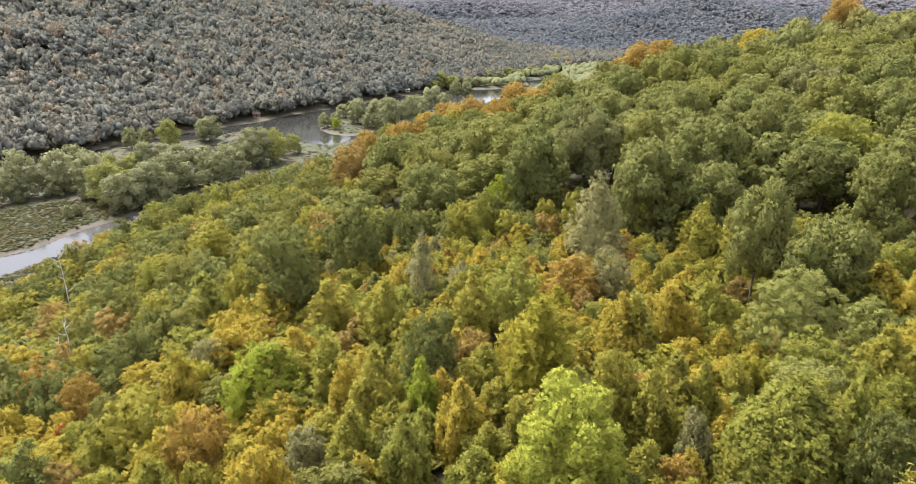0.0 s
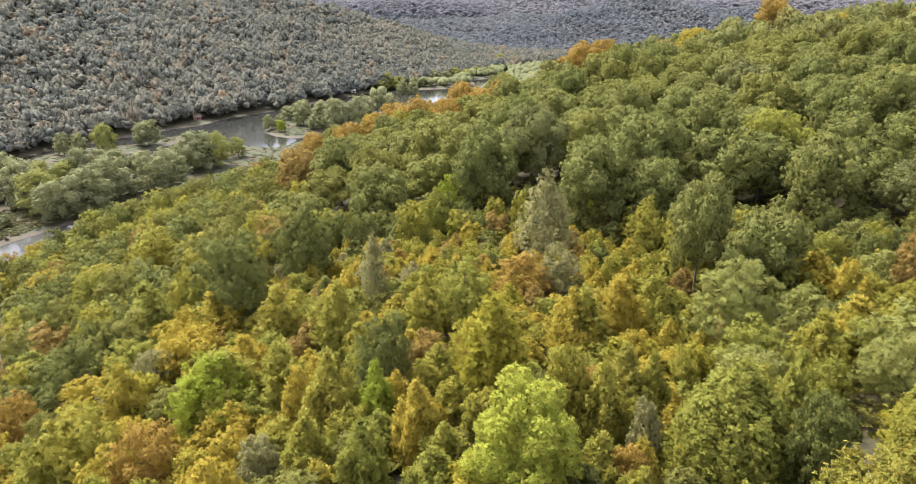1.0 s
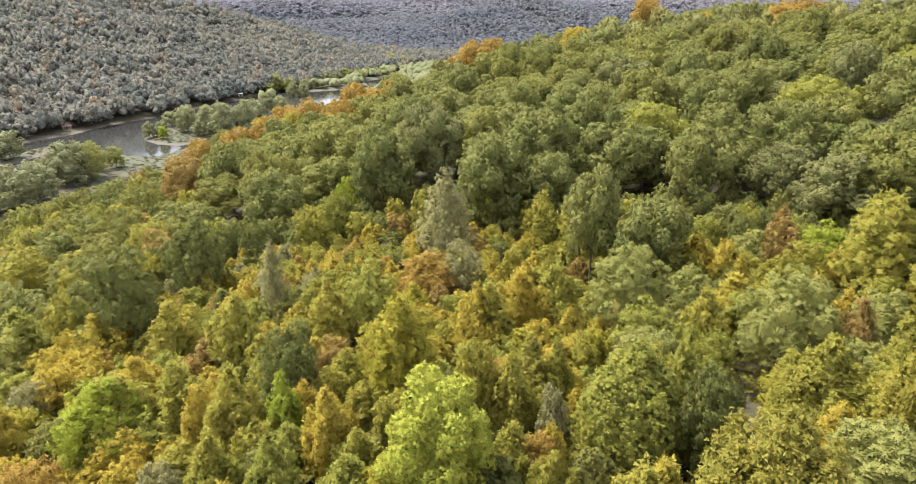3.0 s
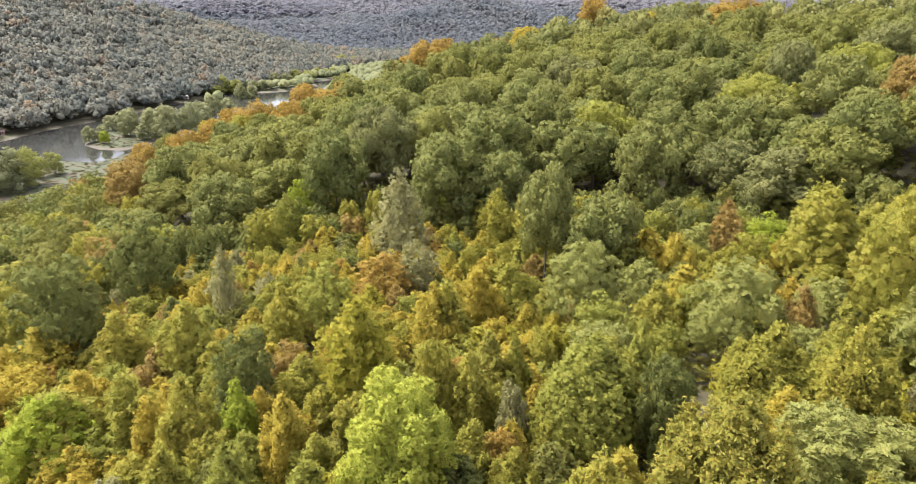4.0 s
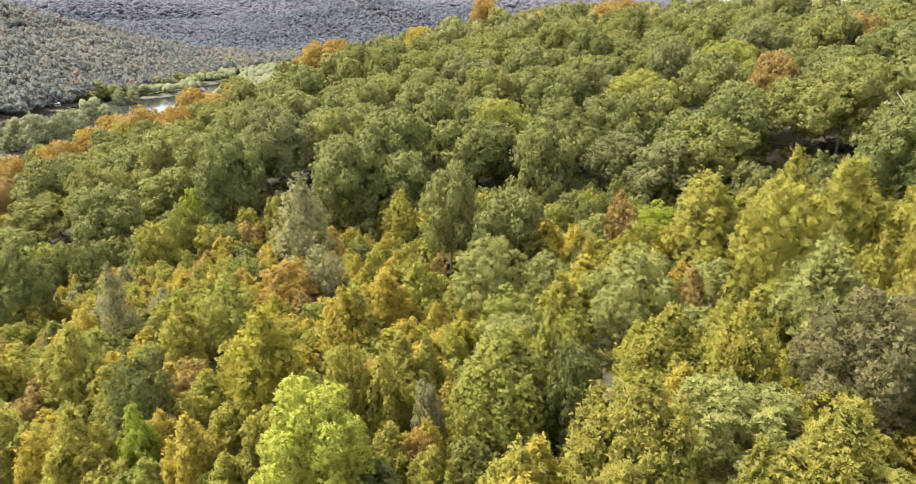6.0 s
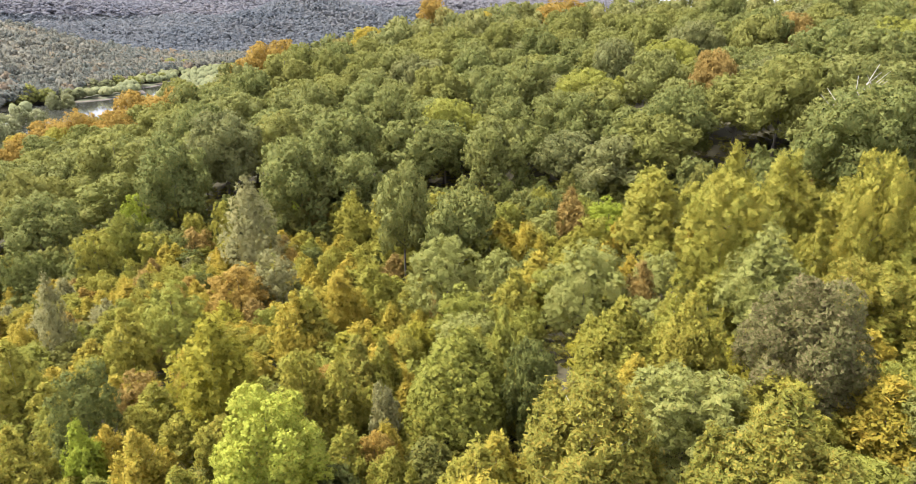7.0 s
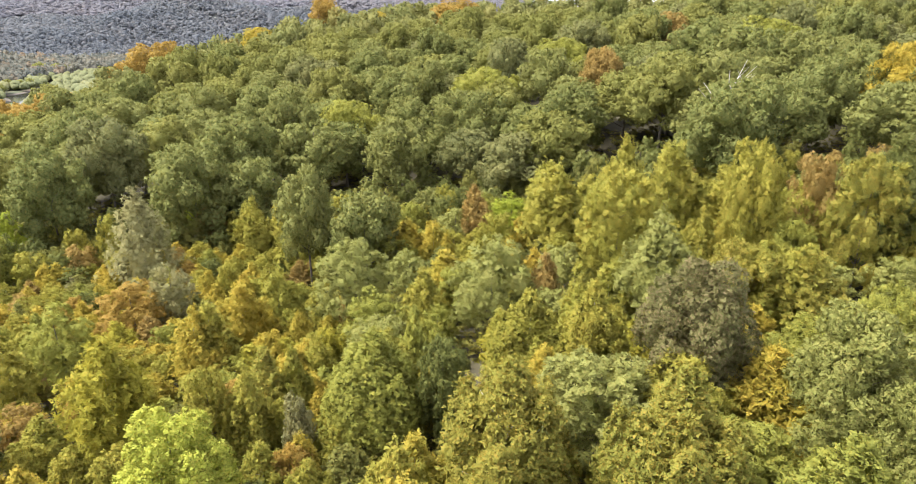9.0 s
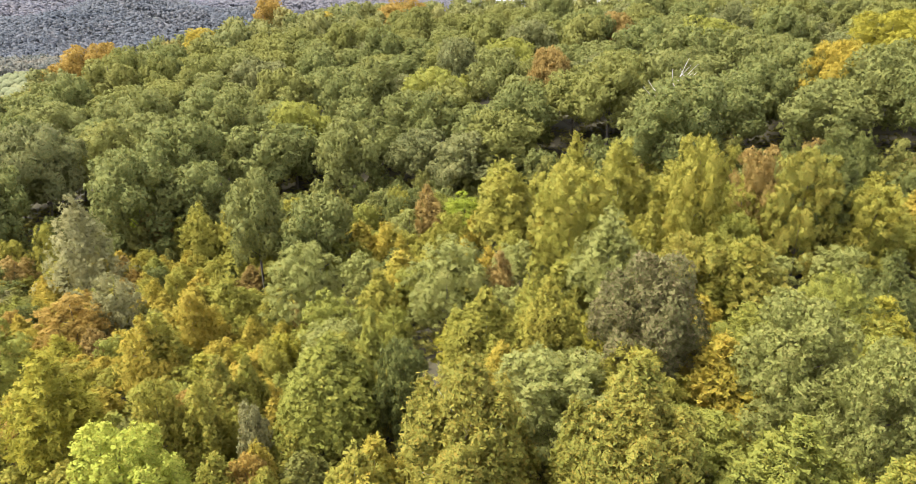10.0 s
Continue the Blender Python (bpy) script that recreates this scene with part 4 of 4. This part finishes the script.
# </heroes>


def scatter(seed, bearings, distances, spacing, keep=lambda x, y, r, b: True, taken=()):
    """Points on a jittered net over a stretch of the plan, clear of those taken."""
    g = np.random.default_rng(seed)
    reach = distances[1]
    xs = np.arange(-reach, reach, spacing)
    X, Y = np.meshgrid(xs, xs)
    X = X + np.where((np.arange(len(xs)) % 2)[:, None] == 0, 0, spacing / 2)
    X, Y = X + g.uniform(-0.36, 0.36, X.shape) * spacing, Y + g.uniform(-0.36, 0.36, X.shape) * spacing
    R, B = np.hypot(X, Y), np.degrees(np.arctan2(X, Y))
    ok = (R > distances[0]) & (R < distances[1]) & (B > bearings[0]) & (B < bearings[1])
    X, Y, R, B = X[ok], Y[ok], R[ok], B[ok]
    ok = np.array(keep(X, Y, R, B)) & np.ones(len(X), bool)
    for tx, ty, tw in taken:
        ok &= np.hypot(X - tx, Y - ty) > tw * 0.36
    return X[ok], Y[ok], R[ok], B[ok]


# young growth on the near slope, in front of the oaks
g = np.random.default_rng(7)
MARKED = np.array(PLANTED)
X, Y, R, B = (np.concatenate(c) for c in zip(
    scatter(70, (-43, 32), (14, 130), 2.75, lambda x, y, r, b: r < at(R_EDGE, b) - 5, list(PLANTED)),
    scatter(71, (32, 88), (14, 130), 5.0, lambda x, y, r, b: r < at(R_EDGE, b) - 5, list(PLANTED))))
dice = g.uniform(0, 1, len(X))
patch = ripple(X, Y, 38, 21) + 0.5 * ripple(X, Y, 13, 22)
for x, y, r, b, k, q in zip(X, Y, R, B, dice, patch):
    fine = "near" if r < 36 else "mid"
    hue = k * 0.6 + 0.4 * (0.5 + 0.5 * q) + (0.10 if b < -15 else 0.13 if b < 14 and r > 36 else 0.08 if b < 35 else 0.02)
    pick = (k * 7.31 + 0.37) % 1.0     # single trees that differ from their patch
    leaf = ("deep" if pick < 0.05 else "grey" if pick < 0.08 else "mid" if pick < 0.14 else "green" if pick < 0.20 else "rust" if pick < 0.25 else "orange" if pick < 0.28
            else "green" if hue < 0.24 else "olive" if hue < 0.58 else "gold" if hue < 0.92 else "yellow")
    # growth beside the single trees is kept lower so the camera sees them
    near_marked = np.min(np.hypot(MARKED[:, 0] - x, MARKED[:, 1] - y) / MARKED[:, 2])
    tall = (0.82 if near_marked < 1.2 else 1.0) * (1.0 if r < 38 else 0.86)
    wood = b < -14 + 8 * q
    if b > 32:
        leaf = "deep" if hue < 0.22 else "green" if hue < 0.36 else "pale" if hue < 0.44 else "olive" if hue < 0.68 else "gold" if hue < 0.78 else "yellow"
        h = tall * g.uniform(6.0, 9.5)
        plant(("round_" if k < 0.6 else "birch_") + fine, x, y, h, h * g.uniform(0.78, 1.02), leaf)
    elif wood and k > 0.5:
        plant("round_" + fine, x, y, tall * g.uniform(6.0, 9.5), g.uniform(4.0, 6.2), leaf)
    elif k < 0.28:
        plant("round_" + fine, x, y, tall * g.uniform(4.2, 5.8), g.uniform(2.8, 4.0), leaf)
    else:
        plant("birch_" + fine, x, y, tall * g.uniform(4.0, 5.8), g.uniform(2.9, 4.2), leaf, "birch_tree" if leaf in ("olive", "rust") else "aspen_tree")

# saplings and bushes along the foot of the oaks
X, Y, R, B = scatter(75, (-43, 88), (55, 130), 3.1, lambda x, y, r, b: (r > at(R_EDGE, b) - 8) & (r < at(R_EDGE, b) + 11), list(PLANTED))
for x, y in zip(X, Y):
    q = g.uniform()
    plant("round_far", x, y, g.uniform(3.5, 8.0), g.uniform(3.4, 5.0), "deep" if q < 0.45 else "oak" if q < 0.75 else "mid" if q < 0.88 else "olive" if q < 0.96 else "rust", "sapling")

# smaller mixed trees down the slope towards the valley
X, Y, R, B = scatter(78, (-43, 2), (60, 215), 5.4, lambda x, y, r, b: (r > at(R_EDGE, b) - 4) & (r < at(R_TOP, b) + 38) & (b < -8 + 5 * ripple(x, y, 50, 31)), list(PLANTED))
for x, y, r in zip(X, Y, R):
    q = g.uniform()
    leaf = "olive" if q < 0.14 else "gold" if q < 0.17 else "green" if q < 0.26 else "mid" if q < 0.60 else "oak" if q < 0.86 else "deep" if q < 0.97 else "rust"
    plant("round_far", x, y, g.uniform(6.0, 9.5), g.uniform(5.2, 7.6), leaf)

# oaks: the nearest as single trees
X, Y, R, B = scatter(80, (-20, 88), (60, 420), 10.6, lambda x, y, r, b: (r > at(R_EDGE, b) - 3) & (r < at(R_TOP, b) + 25) & (b > -8 + 5 * ripple(x, y, 50, 31)), list(PLANTED))
order = np.argsort(R - at(R_EDGE, B))
X, Y, R, B = X[order], Y[order], R[order], B[order]
grown = (0.78 + 0.22 * ease((B + 14) / 16)) * (1 - 0.16 * ease((R - at(R_TOP, B) + 50) / 40))
tall, wide = grown * g.uniform(11.0, 17.5, len(X)), grown * g.uniform(11.4, 15.2, len(X))
far_in = ease((R - at(R_EDGE, B) - 35) / 70)     # deeper in the wood more crowns have begun to yellow
for i in range(270):
    q = g.uniform()
    mixed = B[i] < -4 + 6 * g.uniform()
    leaf = ("olive" if q < 0.15 else "gold" if q < 0.20 else "mid" if q < 0.5 else "oak") if mixed else ("oak" if q < 0.72 - 0.42 * far_in[i] else "oak_light" if q < 0.93 else "oak_grey")
    plant("oak_mid", X[i], Y[i], tall[i], wide[i], leaf)


def woods(name, label, xs, ys, heights, widths, leaf, seed, forms):
    """Many trees joined into one body of woods."""
    g = np.random.default_rng(seed)
    growths = len(forms)
    zs = ground_z(xs, ys)
    V, Fs, T, N, k = [], [], [], [], 0
    for x, y, z, h, w in zip(xs, ys, zs, heights, widths):
        v, f, nv = forms[g.integers(growths)]
        a = g.uniform(0, 6.28)
        ca, sa = math.cos(a), math.sin(a)
        V.append(np.stack([x + w * (ca * v[:, 0] - sa * v[:, 1]), y + w * (sa * v[:, 0] + ca * v[:, 1]), z + h * v[:, 2]], 1))
        N.append(np.stack([ca * nv[:, 0] - sa * nv[:, 1], sa * nv[:, 0] + ca * nv[:, 1], nv[:, 2]], 1))
        Fs.append(f + k)
        T.append(np.full(len(v), g.uniform()))
        k += len(v)
    V, Fs, T, N = np.concatenate(V), np.concatenate(Fs), np.concatenate(T), np.concatenate(N)
    print(name, len(xs), "trees", len(Fs), "faces")
    return tagged(new(name, mesh_of(name, V, Fs, [LEAF[leaf]], tint=T, smooth=True, normals=N)), label, "woods", kind="stuff")


woods("oak_woods", "dense oak woods climbing to the ridge in early autumn", X[270:], Y[270:], tall[270:], wide[270:], "oak_stuff", 3,
      [crown_lobed(300 + i, 130, 4, 0.066, 12, low=0.2, tuft=0.036, cores=8, solid=0.90, dome=0.6, rough=0.14, flat=0.95) for i in range(6)])

# the wooded hill across the river
X, Y, R, B = scatter(90, (-42, 18), (400, 1130), 7.3, lambda x, y, r, b: (r > at(R_BANK, b) - 5) & (ground_z(x, y) > 0.5) & (r < at(R_CREST, b) + 12) & ((at(Z_CREST, b) > 4) | (b > 2)), [(-161, 513, 15), (-52, 668, 15)])
n = len(X)
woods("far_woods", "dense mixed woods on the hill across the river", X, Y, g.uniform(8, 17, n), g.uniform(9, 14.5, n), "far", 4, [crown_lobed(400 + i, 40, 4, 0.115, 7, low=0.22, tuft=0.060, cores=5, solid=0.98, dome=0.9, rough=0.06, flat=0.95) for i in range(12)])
# pale trees on the flats where the valley narrows
X, Y, R, B = scatter(93, (-3, 13), (600, 980), 11, lambda x, y, r, b: (r < at(R_BANK, b) + 14) & (r > 600) & (ground_z(x, y) > 0.9) & (ground_z(x, y) < 8))
n = len(X)
woods("valley_woods", "pale green riverside woods along the valley floor", X, Y, g.uniform(7, 12.5, n), g.uniform(9, 14, n), "valley", 7, [crown_far(700 + i, 3, 9, 0.5, 0.2) for i in range(6)])
# rough grass and weeds on the meadow and the islands
X, Y, R, B = (np.concatenate(c) for c in zip(
    scatter(95, (-43, -20), (190, 330), 2.1, lambda x, y, r, b: (ground_z(x, y) > 0.9) & (ground_z(x, y) < 3.5)),
    scatter(96, (-41, 2), (330, 620), 4.6, lambda x, y, r, b: (r < at(R_BANK, b) - 4) & (ground_z(x, y) > 0.8) & (ground_z(x, y) < 3.5))))
n = len(X)
woods("meadow_grass", "rough green and brownish grass on the river meadow", X, Y, g.uniform(0.12, 0.45, n), g.uniform(1.8, 4.6, n), "grass", 14,
      [crown_lobed(900 + i, 10, 3, 0.20, 4, low=0.1, tuft=0.12, cores=2) for i in range(5)])
# distant ridges
X, Y, R, B = scatter(91, (-24, 47), (1000, 1750), 11.5, lambda x, y, r, b: r > at(R_CREST, b) + np.where(b > 2, 0, 60))
DISTANT = [crown_lobed(500 + i, 18, 3, 0.17, 6, low=0.2, tuft=0.11, cores=3, solid=1.0, dome=0.8, rough=0.08, flat=0.95) for i in range(8)]
n = len(X)
woods("distant_woods", "woods on the ridge beyond the valley, blue haze in their colour", X, Y, g.uniform(10, 15, n), g.uniform(14, 19, n), "farther", 5, DISTANT)
X, Y, R, B = scatter(94, (-24, 47), (1750, 2700), 17, lambda x, y, r, b: ground_z(x, y) > 55)
n = len(X)
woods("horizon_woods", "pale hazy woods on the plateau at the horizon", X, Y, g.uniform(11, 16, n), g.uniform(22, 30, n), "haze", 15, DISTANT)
# young woods that go on around and behind the hilltop
X, Y, R, B = scatter(97, (-180, 180), (4, 150), 5.6, lambda x, y, r, b: (r < 15) | (b < -45) | (b > 90))
n = len(X)
tall, wide, by = g.uniform(4.5, 7.5, n), g.uniform(5.2, 7.6, n), R < 45
woods("young_woods", "young mixed woods over the rest of the hilltop", X[by], Y[by], tall[by], wide[by], "brush", 8,
      [crown_lobed(800 + i, 150, 5, 0.085, 16, low=0.02, tuft=0.05, cores=5, dome=0.7) for i in range(6)])
woods("outer_woods", "mixed woods over the far side of the hill", X[~by], Y[~by], tall[~by], wide[~by], "brush", 9, [crown_far(820 + i, 2, 7) for i in range(6)])
# undergrowth that fills the young plantation and the wood's edge
X, Y, R, B = scatter(92, (-180, 180), (1, 135), 2.7, lambda x, y, r, b: (r < 24) | ((b > -43) & (b < 88) & (r < at(R_EDGE, b) + 34)))
n = len(X)
woods("undergrowth", "low bushes and brambles between the young trees", X, Y, g.uniform(1.1, 2.4, n), g.uniform(2.4, 3.6, n), "brush", 6, [crown_lobed(600 + i, 9, 4, 0.20, 6, low=0.1, tuft=0.10, cores=1) for i in range(6)])


# ---- small things ----
def box(sx, sy, sz, z0=0.0):
    v = np.array([(x * sx / 2, y * sy / 2, z0 + z * sz) for x in (-1, 1) for y in (-1, 1) for z in (0, 1)])
    return v, [(0, 1, 3, 2), (4, 6, 7, 5), (0, 4, 5, 1), (2, 3, 7, 6), (0, 2, 6, 4), (1, 5, 7, 3)]


def solid(name, v, f, mat):
    me = bpy.data.meshes.new(name)
    me.from_pydata([tuple(map(float, p)) for p in v], [], f)
    me.materials.append(mat)
    me.update()
    return me


RED = plain_mat("faded red boards", [(0.3, (0.26, 0.13, 0.10)), (0.7, (0.34, 0.19, 0.15))], 2.0)
WHITE = plain_mat("white painted boards", [(0.3, (0.62, 0.61, 0.60)), (0.7, (0.76, 0.75, 0.74))], 2.0)
ROSE = plain_mat("faded pink roofing", [(0.3, (0.20, 0.13, 0.12)), (0.7, (0.28, 0.19, 0.175))], 1.5)
PANE = plain_mat("dark window glass", [(0.3, (0.02, 0.022, 0.025)), (0.7, (0.04, 0.042, 0.045))], 1.0, rough=0.15, bump=0.0)


def cabin(x, y, turn, sx, sy, sz, wall_mat, roof_mat, label):
    house = new("cabin")
    house.matrix_basis = pose(x, y, float(ground_z(x, y)) - 0.1, 0, 0, turn)
    tagged(house, label, "house")
    part("wall", solid("wall", *box(sx, sy, sz), wall_mat), house)
    o, h = 0.35, sz * 0.55
    rv = [(-sx / 2 - o, -sy / 2 - o, sz), (sx / 2 + o, -sy / 2 - o, sz), (sx / 2 + o, sy / 2 + o, sz), (-sx / 2 - o, sy / 2 + o, sz), (-sx / 2 - o, 0, sz + h), (sx / 2 + o, 0, sz + h)]
    part("roof", solid("roof", rv, [(0, 1, 5, 4), (2, 3, 4, 5), (0, 4, 3), (1, 2, 5), (3, 2, 1, 0)], roof_mat), house, "low gabled roof")
    for k in (-1, 1):
        win = part("window", solid("window", *box(0.9, 0.08, 1.0), PANE), house)
        win.location = (k * sx * 0.27, -sy / 2 - 0.03, sz * 0.35)
    door = part("door", solid("door", *box(0.95, 0.08, 2.0), PANE), house)
    door.location = (0, -sy / 2 - 0.03, 0.1)
    return house


cabin(-162, 514, 20, 5.5, 4.0, 2.2, RED, ROSE, "small faded red cabin on the wooded river bank")
cabin(-52, 669, 10, 4.6, 3.6, 2.6, WHITE, WHITE, "small white cabin under the trees by the river")


def dead_tree(x, y, height, spread, seed, label, limbs=9, thick=1.0):
    """A bare, bleached tree: trunk and forking branches."""
    g = np.random.default_rng(seed)
    tree = new("dead_tree")
    tree.matrix_basis = pose(x, y, float(ground_z(x, y)), 0, 0, 40 * seed)
    tagged(tree, label, "tree")
    v, f = limb([(0, 0, -0.2), (0.15, 0.05, height * 0.4), (0.05, 0.2, height * 0.75), (0.2, 0.1, height)], 0.13, 0.03, 6)
    part("trunk", solid("trunk", v, f, PALE_BARK), tree)
    for i in range(limbs):
        u, w = g.uniform(0.5, 0.95), 2.4 * i
        l = spread * g.uniform(0.5, 1.0)
        c, s_ = math.cos(w), math.sin(w)
        a = np.array([0.1, 0.1, height * u])
        mid = a + [0.5 * l * c, 0.5 * l * s_, 0.25 * l]
        tip = a + [l * c, l * s_, 0.75 * l]
        v1, f1 = limb([a, mid, tip], 0.05 * thick, 0.012 * thick, 5)
        v2, f2 = limb([mid, mid + [0.3 * l * s_, -0.3 * l * c, 0.35 * l]], 0.03 * thick, 0.01 * thick, 5)
        part("branch", solid("branch", np.concatenate([v1, v2]), f1 + [tuple(q + len(v1) for q in p) for p in f2], PALE_BARK), tree)
    return tree

# <dead>
dead_tree(89.6, 44.4, 15.2, 5.2, 3, "bleached dead branches rising through an oak crown", 12, 1.8)
dead_tree(-66.1, 97.8, 16.2, 1.6, 5, "pale bare trunk standing above the creek")
dead_tree(-43.5, 62.3, 10.0, 2.0, 7, "bare pale sapling with a few thin branches", 5)
plant("oak_mid", 92.0, 45.6, 13.6, 11.5, "oak")
# </dead>
